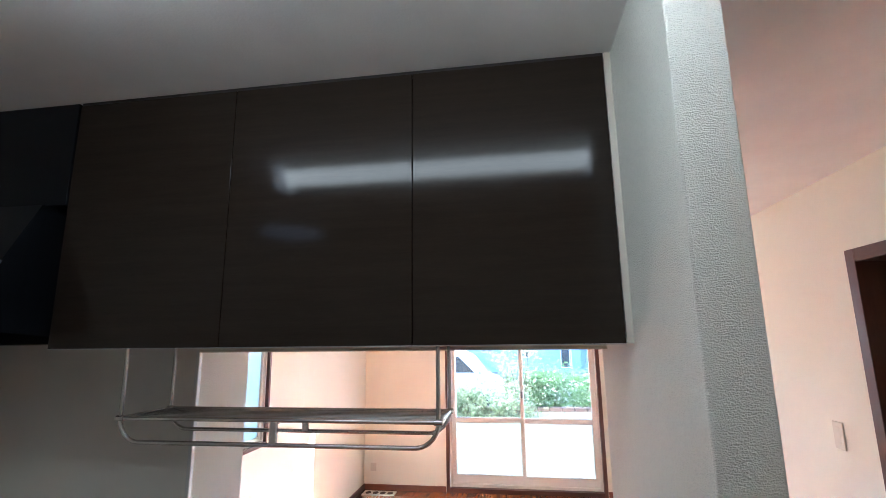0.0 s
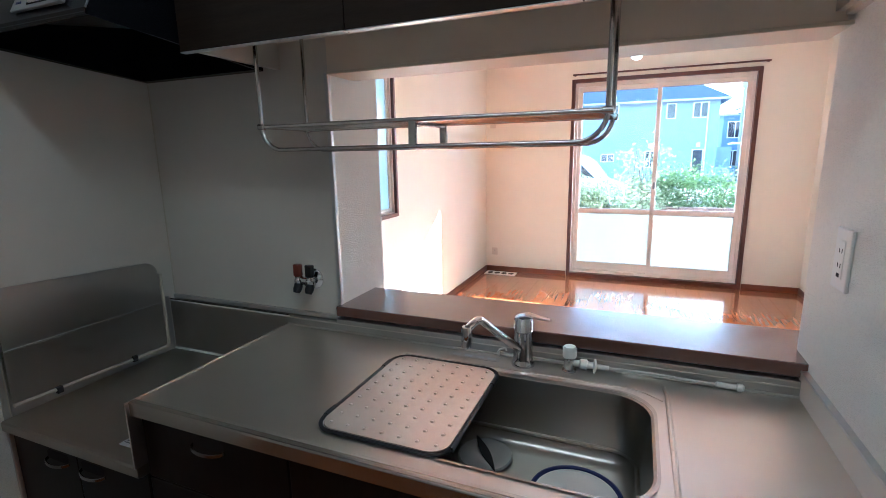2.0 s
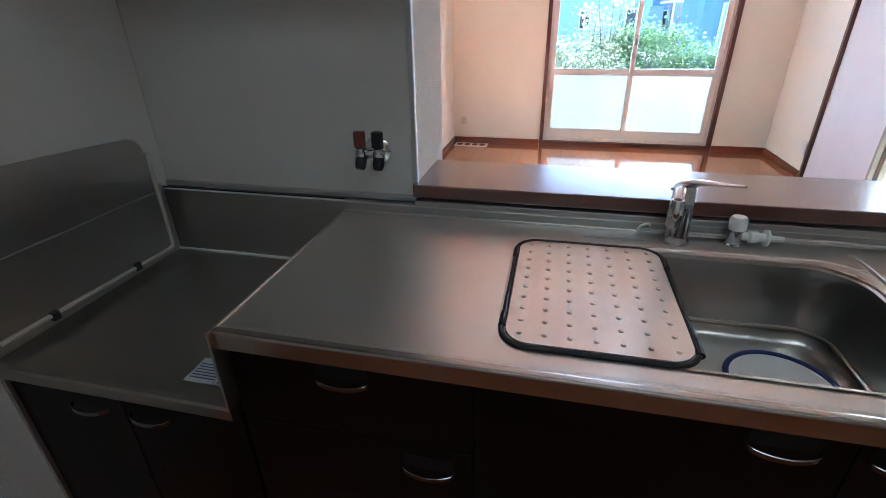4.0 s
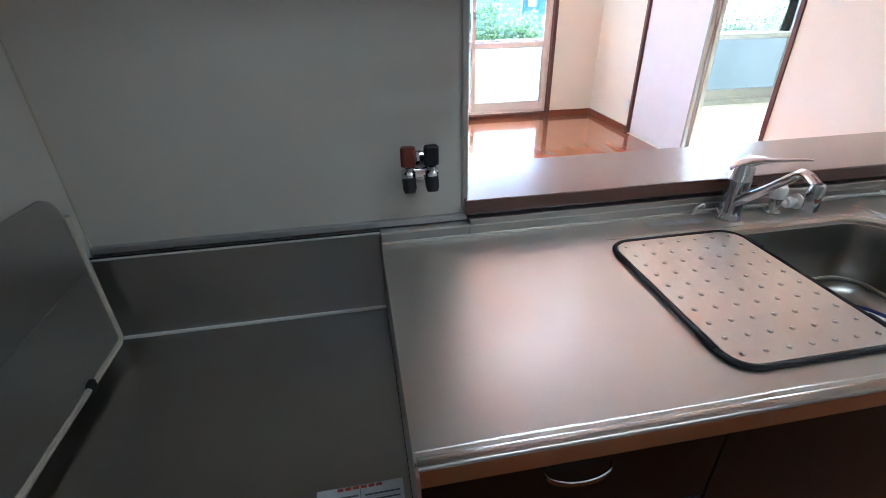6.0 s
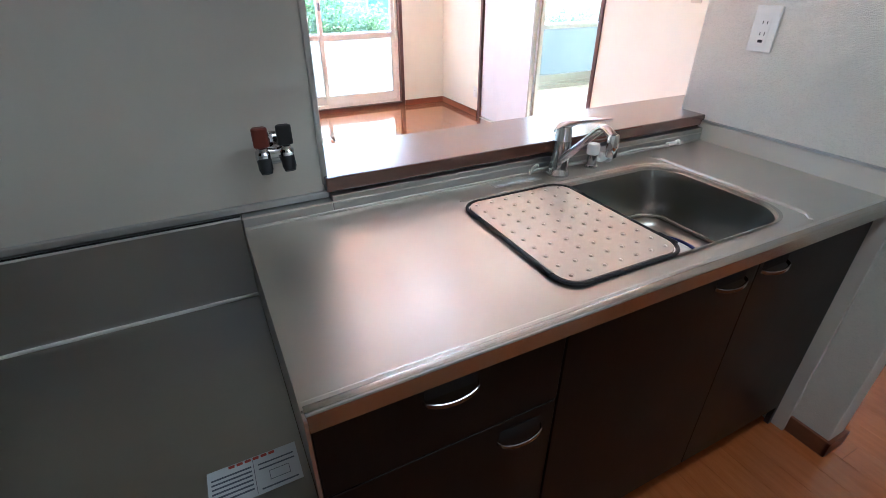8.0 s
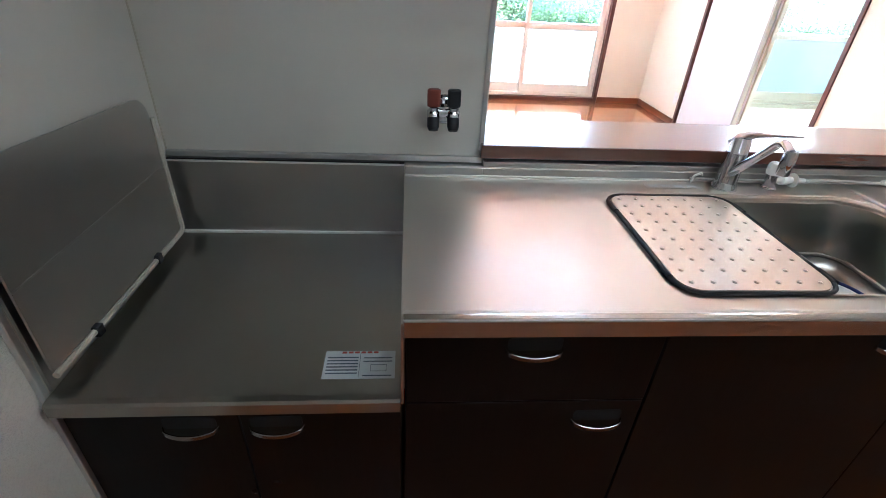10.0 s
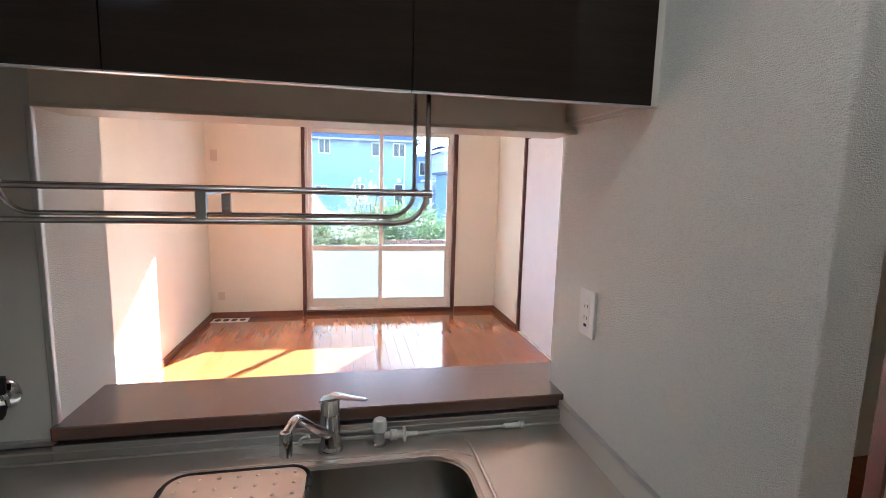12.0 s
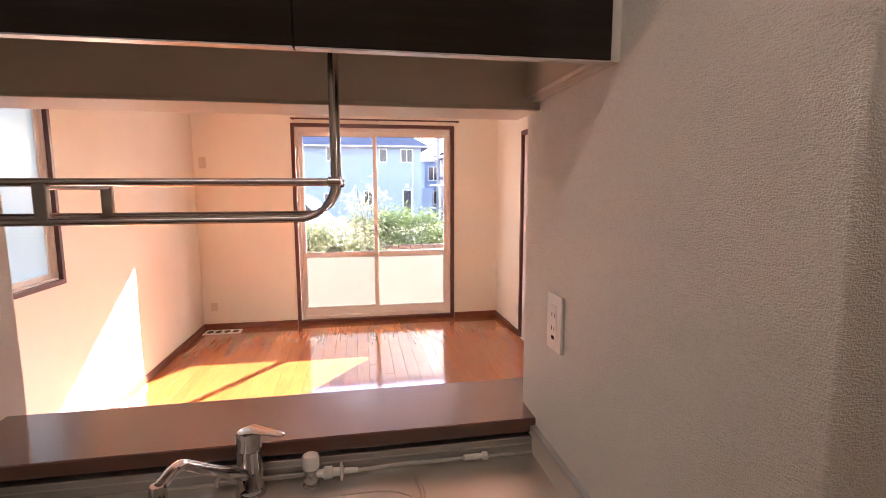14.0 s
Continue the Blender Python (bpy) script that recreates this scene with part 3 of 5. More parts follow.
def base_unit(label, x0, x1, top, fronts):
    u = thing("base_cabinet", ((x0 + x1) / 2, 1.18, 0), label, "cabinet", "kitchen base cabinets")
    blocks("body", [(x0, x0 + 0.016, FRONT + 0.02, 1.45, 0.085, top), (x1 - 0.016, x1, FRONT + 0.02, 1.45, 0.085, top), (x0 + 0.016, x1 - 0.016, 1.43, 1.45, 0.085, top),
                    (x0 + 0.016, x1 - 0.016, FRONT + 0.02, 1.43, 0.085, 0.10)], M_CAB_EDGE, u)
    blocks("plinth", [(x0, x1, 0.945, 0.96, 0.0, 0.085)], M_CAB_EDGE, u)
    for f in fronts:
        front_panel(u, *f)
    return u


base_unit("dark brown drawer cabinet under the steel worktop", -1.197, -0.745, 0.80,
          [("drawer", -1.197, -0.745, 0.630, 0.802, -1.026, -0.925, 0.760), ("drawer", -1.197, -0.745, 0.09, 0.627, -0.877, -0.777, 0.576)])
sink_unit = base_unit("dark brown sink cabinet with two doors", -0.743, 0.275, 0.66,
                      [("door", -0.743, -0.205, 0.09, 0.802, -0.346, -0.246, 0.760), ("door", -0.205, 0.262, 0.09, 0.802, -0.191, -0.093, 0.760)])
blocks("rail", [(-0.743, 0.262, FRONT + 0.02, FRONT + 0.035, 0.66, 0.80)], M_CAB_EDGE, sink_unit)
base_unit("low dark brown cabinet under the cooker shelf", KX0 + 0.008, -1.203, 0.63,
          [("door", KX0 + 0.008, -1.497, 0.09, 0.628, -1.636, -1.536, 0.574), ("door", -1.497, -1.203, 0.09, 0.628, -1.482, -1.382, 0.574)])
structure(blocks("trim_cabinet_end", [(0.279, 0.2950, 0.858, 0.94, 0.0, 0.797)], M_PANEL, bevel=0.002), "pale grey end strip between cabinet and wall")
# Solid dark strip stands in for the shade in this gap.
structure(blocks("trim_cabinet_gap_shade", [(0.2953, 0.3027, 0.863, 0.94, 0.0, 0.797)], M_DARK), "dark strip painted as the shaded gap between end strip and wall")
structure(blocks("trim_cabinet_filler", [(0.264, 0.2785, FRONT + 0.004, FRONT + 0.02, 0.0, 0.80)], M_CAB_EDGE), "dark filler strip")


# ---- worktop and sink ----
def bead_into(bm, pts, r):
    sweep_into(bm, pts, r, 8)


def worktop():
    w = thing("worktop", (-0.45, 1.17, 0.80), "satin stainless steel worktop with a sunk sink", "worktop")
    x0, x1, y0, y1 = -1.203, 0.290, 0.890, 1.450
    hole = round_rect(-0.716, -0.027, 0.940, 1.336, 0.095, 10)
    bm = bmesh.new()
    outer = [bm.verts.new((x, y, WT)) for x, y in ((x0, y0), (x1, y0), (x1, y1), (x0, y1))]
    inner = [bm.verts.new((x, y, WT)) for x, y in hole]
    edges = [bm.edges.new((l[k], l[(k + 1) % len(l)])) for l in (outer, inner) for k in range(len(l))]
    bmesh.ops.triangle_fill(bm, edges=edges, use_beauty=True, normal=(0, 0, 1))
    for f in list(bm.faces):
        c = f.calc_center_median()
        if -0.66 < c.x < -0.06 and 0.98 < c.y < 1.31 and all(any((v.co.xy - q.co.xy).length < 1e-5 for q in inner) for v in f.verts):
            bm.faces.remove(f)
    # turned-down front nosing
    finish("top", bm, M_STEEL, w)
    bm = bmesh.new()
    prof = ([(0.8905, WT)] + [(0.881 + 0.0095 * math.cos(radians(a)), WT + 0.0035 * math.sin(radians(a))) for a in range(30, 91, 20)]
            + [(0.875 - 0.005 * math.sin(radians(a)), WT - 0.0015 + 0.005 * math.cos(radians(a))) for a in range(0, 91, 15)] + [(0.8705, WT - 0.030), (0.8705, WT - 0.0325), (0.874, WT - 0.034), (0.8905, WT - 0.034)])
    rows = [[bm.verts.new((x, y, z)) for y, z in prof] for x in (x0, x1)]
    for k in range(len(prof) - 1):
        bm.faces.new((rows[0][k], rows[0][k + 1], rows[1][k + 1], rows[1][k]))
    for r in rows:
        bm.faces.new(r)
    finish("nosing", bm, M_STEEL_N_SHADE, w)
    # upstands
    blocks("upstand", [(x0, -1.0, 1.450, PASS_F - 0.008, WT - 0.02, 0.868), (-1.0, x1, 1.450, 1.4915, WT - 0.02, 0.882)], M_STEEL_V_SHADE, w, bevel=0.002)
    bm = bmesh.new()
    bead_into(bm, [(x0, 1.449, WT + 0.002), (x1, 1.449, WT + 0.002)], 0.004)
    bead_into(bm, [(x0, 1.452, 0.866), (x1, 1.452, 0.866)], 0.003)
    finish("bead", bm, M_STEEL, w, smooth=True)
    s = blocks("side_upstand", [(0.290, 0.3025, 0.858, 1.4915, WT - 0.04, 0.900)], M_PANEL, w, bevel=0.003)
    blocks("edge_strip", [(0.2885, 0.3025, 0.858, 1.4600, 0.9005, 0.906)], M_ALU, w)
    blocks("side", [(x0 - 0.001, x0 + 0.004, 0.862, 1.470, LOW, WT - 0.001)], M_STEEL_V_SHADE, w)
    blocks("shelf_rim", [(x0 - 0.0005, x0 + 0.003, 0.862, 1.45, WT - 0.002, WT + 0.0035)], M_STEEL, w)
    # raised ridges each side of the sink
    bm = bmesh.new()
    for xs in (0.004,):
        bead_into(bm, rounded([(xs - 0.006, 1.405, WT - 0.003), (xs, 1.36, WT + 0.001), (xs, 0.932, WT + 0.001), (xs - 0.022, 0.913, WT - 0.002)], 0.02), 0.0058)
    bead_into(bm, rounded([(-0.70, 1.366, WT - 0.001), (-0.06, 1.366, WT - 0.001), (-0.006, 1.325, WT - 0.001)], 0.05), 0.0035)
    bead_into(bm, [(x0, 0.899, WT - 0.0016), (x1, 0.899, WT - 0.0016)], 0.0024)
    finish("ridge", bm, M_STEEL, w, smooth=True)
    return w


worktop()


def sink():
    s = thing("sink", (-0.35, 1.16, 0.63), "deep satin stainless steel sink bowl set into the worktop", "sink")
    steps = ((0.000, WT + 0.0025, 0.095), (-0.006, WT + 0.003, 0.095), (0.006, WT - 0.004, 0.09), (0.010, WT - 0.03, 0.09), (0.018, 0.72, 0.085), (0.022, 0.690, 0.08), (0.030, 0.672, 0.075), (0.045, 0.662, 0.07), (0.07, 0.660, 0.06))
    bm = bmesh.new()
    loops = []
    for inset, z, r in steps:
        loops.append([bm.verts.new((x, y, z)) for x, y in round_rect(-0.716 + inset, -0.027 - inset, 0.940 + inset, 1.336 - inset, max(r, 0.02), 10)])
    for a, b in zip(loops, loops[1:]):
        n = len(a)
        for k in range(n):
            bm.faces.new((a[k], a[(k + 1) % n], b[(k + 1) % n], b[k]))
    bm.faces.new(loops[-1])
    finish("bowl", bm, M_SINK, s, smooth=True)
    # half-way ledge that runs along the back wall of the bowl
    bm = bmesh.new()
    sweep_into(bm, rounded([(-0.66, 1.311, 0.695), (-0.09, 1.311, 0.695), (-0.054, 1.28, 0.695), (-0.054, 1.02, 0.695)], 0.06), 0.006, 8)
    finish("ledge", bm, M_SINK, s, smooth=True)
    return s


sink()
drain = thing("sink_strainer", (-0.41, 1.225, 0.66), "grey round drain lid with a dark slot in the sink", "drain lid")
turned("lid", [(0.062, 0.0), (0.068, 0.004), (0.066, 0.010), (0.05, 0.014), (0.02, 0.012), (0.001, 0.011)], (-0.41, 1.225, 0.6605), plain("drain_grey", (0.30, 0.30, 0.28), 0.4), drain, n=32)
bm = bmesh.new()
lens_pts = [(-0.075 + 0.15 * k / 12, 0.011 * math.sin(math.pi * k / 12)) for k in range(13)]
vs = [bm.verts.new((x, y, 0)) for x, y in lens_pts] + [bm.verts.new((x, -y, 0)) for x, y in lens_pts[-2:0:-1]]
top = bmesh.ops.extrude_face_region(bm, geom=[bm.faces.new(vs)])
bmesh.ops.translate(bm, verts=[v for v in top["geom"] if isinstance(v, bmesh.types.BMVert)], vec=(0, 0, 0.006))
bmesh.ops.rotate(bm, verts=bm.verts, cent=(0, 0, 0), matrix=Matrix.Rotation(radians(-55), 3, "Z"))
bmesh.ops.translate(bm, verts=bm.verts, vec=(-0.41, 1.225, 0.6712))
finish("slot", bm, M_DARK, drain)

ring = thing("sink_plate", (-0.178, 1.152, 0.66), "white round plate with a dark blue rim lying in the sink", "plate")
turned("disc", [(0.075, 0.0), (0.094, 0.006), (0.092, 0.008), (0.05, 0.007), (0.001, 0.007)], (-0.178, 1.152, 0.6605), M_WHITE, ring, n=36)
bar("rim", [(-0.178 + 0.098 * math.cos(2 * math.pi * k / 40), 1.152 + 0.098 * math.sin(2 * math.pi * k / 40), 0.668) for k in range(41)], 0.006, M_BLUE, ring, 8)


def draining_board():
    """A pressed steel plate with rows of raised studs and a black rubber edge, lying across the sink."""
    d = thing("draining_board", (-0.54, 1.155, WT), "pinkish steel draining board with black rubber edge over the sink", "draining board")
    x0, x1, y0, y1 = -0.713, -0.402, 0.940, 1.345
    prism("plate", round_rect(x0 + 0.006, x1 - 0.006, y0 + 0.006, y1 - 0.006, 0.042), WT + 0.001, WT + 0.0065, M_BOARD, d, bevel=0.0012)
    loop = round_rect(x0, x1, y0, y1, 0.046)
    bm = bmesh.new()
    sweep_into(bm, [(x, y, WT + 0.0035) for x, y in loop + loop[:1]], 0.0044, 8)
    for (xa, ya, xb, yb) in ((x0, y0 + 0.05, x0, y0 + 0.09), (x1, y0 + 0.03, x1, y0 + 0.075), (x0, y1 - 0.09, x0, y1 - 0.05), (x1, y1 - 0.09, x1, y1 - 0.05)):
        sweep_into(bm, [(xa, ya, WT + 0.004), (xb, yb, WT + 0.004)], 0.0065, 8)
    finish("rubber_edge", bm, M_BLACK, d, smooth=True)
    studs = [(x0 + 0.030 + k * 0.0415, y0 + 0.030 + j * 0.0385) for j in range(10) for k in range(7)]
    first = turned("stud", [(0.0044, 0.0), (0.0038, 0.0014), (0.0020, 0.0026), (0.0004, 0.0030)], (studs[0][0], studs[0][1], WT + 0.0063), M_STUD, d, n=10)
    for x, y in studs[1:]:
        o = new("stud", first.data)
        o.location = (x, y, WT + 0.0063)
        under(o, d)


draining_board()


def faucet():
    f = thing("faucet", (-0.352, 1.402, WT), "chrome single-lever kitchen faucet on the worktop", "faucet")
    x, y = -0.358, 1.412
    turned("body", [(0.032, 0), (0.032, 0.005), (0.029, 0.011), (0.0265, 0.022), (0.0255, 0.095), (0.0262, 0.097), (0.0262, 0.102), (0.0252, 0.104), (0.0245, 0.128), (0.020, 0.140), (0.008, 0.145)], (x, y, WT), M_CHROME, f, n=28)
    path = rounded([(x - 0.004, y - 0.01, WT + 0.045), (x - 0.036, y - 0.115, WT + 0.125), (x - 0.062, y - 0.205, WT + 0.196), (x - 0.075, y - 0.250, WT + 0.184)], 0.05, 8)
    bar("spout", path, [0.0115 - 0.002 * min(1, k / 6) for k in range(len(path))], M_CHROME, f, 14)
    turned("aerator", [(0.0115, 0.0), (0.0125, 0.002), (0.0125, 0.014), (0.0130, 0.016), (0.0130, 0.042), (0.0108, 0.050)], (x - 0.076, y - 0.252, WT + 0.140), M_CHROME, f, n=20)
    # lever: a flat tapering blade that rises from the cap
    bm = bmesh.new()
    rows = []
    end = Vector((0.086, -0.086, 0.016))
    side = Vector((0.7, 0.7, 0)).normalized()
    for t, wdt, h, lift in ((-0.22, 0.014, 0.012, -0.012), (-0.10, 0.021, 0.022, -0.006), (0.12, 0.021, 0.024, 0.0), (0.30, 0.016, 0.014, 0.006), (0.6, 0.013, 0.008, 0.010), (0.92, 0.010, 0.006, 0.012), (1.0, 0.005, 0.004, 0.012)):
        c = Vector((x, y, WT + 0.138 + lift)) + end * t
        rows.append([bm.verts.new(c + side * (wdt * math.cos(a)) + Vector((0, 0, h * 0.5 * math.sin(a) + h * 0.2))) for a in (2 * math.pi * k / 10 for k in range(10))])
    for a, b in zip(rows, rows[1:]):
        for k in range(10):
            bm.faces.new((a[k], a[(k + 1) % 10], b[(k + 1) % 10], b[k]))
    bm.faces.new(rows[0][::-1])
    bm.faces.new(rows[-1])
    finish("lever", bm, M_CHROME, f, smooth=True)


faucet()
valve = thing("branch_valve", (-0.222, 1.415, WT), "short chrome stop valve with white cap and nozzle", "valve")
turned("body", [(0.019, 0), (0.019, 0.004), (0.014, 0.007), (0.014, 0.034), (0.016, 0.036), (0.016, 0.040)], (-0.233, 1.415, WT), M_CHROME, valve)
turned("cap", [(0.0175, 0), (0.0185, 0.004), (0.0185, 0.024), (0.015, 0.030), (0.002, 0.031)], (-0.233, 1.415, WT + 0.040), M_WHITE, valve)
turned("nozzle", [(0.009, 0.0), (0.009, 0.014), (0.014, 0.018), (0.014, 0.034), (0.010, 0.036), (0.009, 0.05), (0.019, 0.052), (0.019, 0.056), (0.007, 0.060), (0.006, 0.09)], (-0.222, 1.415, WT + 0.024), M_WHITE, valve, axis=(1.0, 0.06, -0.04))
hose = thing("hose", (-0.05, 1.43, WT), "thin clear hose lying along the steel upstand", "hose")
bar("tube", rounded([(-0.134, 1.420, WT + 0.020), (-0.03, 1.430, WT + 0.018), (0.06, 1.440, WT + 0.010), (0.13, 1.442, WT + 0.009)], 0.03), 0.004, M_HOSE, hose, 8)
turned("joint", [(0.004, 0), (0.007, 0.003), (0.007, 0.045), (0.010, 0.048), (0.010, 0.058), (0.005, 0.062)], (0.115, 1.441, WT + 0.010), M_WHITE, hose, axis=(1, 0, 0))
bar("tail", [(-0.44, 1.442, WT + 0.012), (-0.30, 1.443, WT + 0.010), (-0.10, 1.443, WT + 0.007)], 0.0035, M_HOSE, hose, 8)
hook = tagged(bar("hook", rounded([(-0.435, 1.440, WT + 0.002), (-0.435, 1.436, WT + 0.022), (-0.415, 1.436, WT + 0.030), (-0.412, 1.436, WT + 0.022)], 0.01), 0.003, M_WHITE), "small white plastic hook at the upstand", "hook")
note = thing("worktop_sticker", (-0.50, 1.415, WT), "clear strip sticker behind the draining board", "sticker")
blocks("strip", [(-0.575, -0.425, 1.398, 1.426, WT + 0.0005, WT + 0.0012)], M_ALU, note)
blocks("print", [(-0.565 + 0.035 * k, -0.542 + 0.035 * k, 1.405, 1.418, WT + 0.0012, WT + 0.0016) for k in range(4)], M_LABEL, note)


# ---- cooker shelf ----
def cooker_shelf():
    c = thing("cooker_shelf", (-1.5, 1.17, 0.63), "low stainless steel cooker shelf with a splash back", "worktop")
    x0, x1 = KX0 + 0.012, -1.205
    bm = bmesh.new()
    prof = [(1.455, LOW), (0.885, LOW), (0.873, LOW - 0.001), (0.869, LOW - 0.006), (0.869, LOW - 0.030), (0.880, LOW - 0.034), (1.455, LOW - 0.034)]
    rows = [[bm.verts.new((x, y, z)) for y, z in prof] for x in (x0, x1)]
    n = len(prof)
    for k in range(n):
        bm.faces.new((rows[0][k], rows[0][(k + 1) % n], rows[1][(k + 1) % n], rows[1][k]))
    for r in rows:
        bm.faces.new(r)
    finish("shelf", bm, M_STEEL_LOW_SHADE, c, bevel=0.0)
    block("splash_back", (x0, x1, 1.4555, PASS_F - 0.007, LOW - 0.03, 0.868), M_STEEL_V_SHADE, c, bevel=0.001)
    bm = bmesh.new()
    bead_into(bm, [(x0, 1.4525, LOW + 0.003), (x1, 1.4525, LOW + 0.003)], 0.0045)
    bead_into(bm, [(x0, 1.458, 0.867), (x1, 1.458, 0.867)], 0.004)
    # White colour stands in for the bright glint along the seams.
    finish("bead", bm, M_WHITE, c, smooth=True)
    # Dark strip paints the shaded line between splash back and rail.
    blocks("shadow_gap", [(x0, x1, 1.4540, 1.4553, 0.8705, 0.8740)], M_DARK, c)
    return c


cooker_shelf()
structure(blocks("trim_splash", [(KX0 + 0.008, -1.0, PASS_F - 0.018, PASS_F - 0.0065, 0.8695, 0.886)], M_ALU, bevel=0.003), "metal rail along the top of the splash back")


def side_guard():
    """Steel heat guard on the side wall, with a rounded top corner, a crease and a beige seal along its edges."""
    g = thing("heat_guard", (KX0 + 0.02, 1.15, LOW), "stainless steel heat guard plate on the wall beside the cooker shelf", "heat guard")
    out = [(0.90, 0.715)] + [(1.405 - 0.0, 0.700)] + [(1.405 - 0.05 + 0.05 * math.cos(radians(a)), 0.988 + 0.05 * math.sin(radians(a))) for a in range(0, 91, 15)] + [(0.90, 1.062)]
    bm = bmesh.new()
    a = [bm.verts.new((KX0 + 0.026, y, z)) for y, z in out]
    b = [bm.verts.new((KX0 + 0.030, y, z)) for y, z in out]
    bm.faces.new(a)
    bm.faces.new(b[::-1])
    for k in range(len(out)):
        bm.faces.new((a[k], a[(k + 1) % len(out)], b[(k + 1) % len(out)], b[k]))
    finish("plate", bm, M_STEEL_V_SHADE, g)
    bm = bmesh.new()
    sweep_into(bm, [(KX0 + 0.030, 0.90, 0.872), (KX0 + 0.030, 1.40, 0.872)], 0.0022, 6)
    finish("crease", bm, M_STEEL_V_SHADE, g, smooth=True)
    bm = bmesh.new()
    box_into(bm, KX0 + 0.0075, KX0 + 0.0135, 0.90, 1.45, LOW + 0.001, 0.885)
    finish("backing", bm, M_STEEL_V_SHADE, g)
    bm = bmesh.new()
    sweep_into(bm, rounded([(KX0 + 0.032, 0.90, 0.702), (KX0 + 0.032, 1.412, 0.692), (KX0 + 0.030, 1.414, 0.985)], 0.02), 0.0062, 8)
    finish("seal", bm, M_CAULK, g, smooth=True)
    for y in (1.02, 1.27):
        block("clip", (KX0 + 0.026, KX0 + 0.040, y - 0.009, y + 0.009, 0.686, 0.708), M_BLACK, g)
    return g


side_guard()
LY = -0.010
sticker = thing("warning_label", (-1.283, 0.968, LOW), "blue-white printed notice sticker on the cooker shelf", "label")
blocks("paper", [(-1.349, -1.216, 0.930 + LY, 1.001 + LY, LOW + 0.0005, LOW + 0.001)], M_LABEL, sticker)
blocks("print", [(-1.344, -1.286, 0.990 + LY - 0.008 * k, 0.993 + LY - 0.008 * k, LOW + 0.001, LOW + 0.0013) for k in range(1, 7)] + [(-1.276, -1.222, 0.990 + LY - 0.009 * k, 0.9925 + LY - 0.009 * k, LOW + 0.001, LOW + 0.0013) for k in (1, 2, 6)]
       + [(-1.283, -1.2822, 0.933 + LY, 0.995 + LY, LOW + 0.001, LOW + 0.0013), (-1.262, -1.232, 0.9480 + LY, 0.9488 + LY, LOW + 0.001, LOW + 0.0013), (-1.262, -1.232, 0.9640 + LY, 0.9648 + LY, LOW + 0.001, LOW + 0.0013), (-1.262, -1.2612, 0.9488 + LY, 0.9640 + LY, LOW + 0.001, LOW + 0.0013), (-1.2328, -1.232, 0.9488 + LY, 0.9640 + LY, LOW + 0.001, LOW + 0.0013)], M_INK, sticker)
blocks("heading", [(-1.318 + 0.012 * k, -1.309 + 0.012 * k, 0.9945 + LY, 0.9995 + LY, LOW + 0.001, LOW + 0.0013) for k in range(6)], M_INK_RED, sticker)


def gas_cock():
    g = thing("gas_tap", (-1.10, PASS_F - 0.006, 0.97), "chrome twin gas tap with red and black handles", "gas tap")
    y = PASS_F - 0.006
    turned("flange", [(0.037, 0), (0.037, 0.004), (0.030, 0.011), (0.018, 0.016), (0.016, 0.044)], (-1.106, y, 1.005), M_CHROME, g, axis="Y")
    bar("pipe", rounded([(-1.137, y - 0.042, 1.013), (-1.111, y - 0.040, 1.005), (-1.085, y - 0.042, 1.013)], 0.02), 0.013, M_CHROME, g, 12)
    for x, m in ((-1.135, M_RED), (-1.087, M_BLACK)):
        turned("cock", [(0.012, 0), (0.0155, 0.003), (0.0155, 0.024), (0.011, 0.028), (0.010, 0.036)], (x, y - 0.042, 0.989), M_CHROME, g, axis=(0, -0.25, 1))
        turned("nipple", [(0.009, 0), (0.0145, 0.004), (0.0145, 0.024), (0.011, 0.034)], (x, y - 0.046, 0.999), M_BLACK, g, axis=(0, -0.55, -1))
        prism("handle", [(x + a, y - 0.048 + b) for a, b in ((-0.012, 0.010), (0.012, 0.010), (0.0165, -0.004), (0.011, -0.010), (-0.011, -0.010), (-0.0165, -0.004))], 1.023, 1.064, m, g, bevel=0.003)
    return g


gas_cock()


# ---- wall cabinets, hood, rack ----
CB, CT, CF = 1.690, 2.385, 1.130


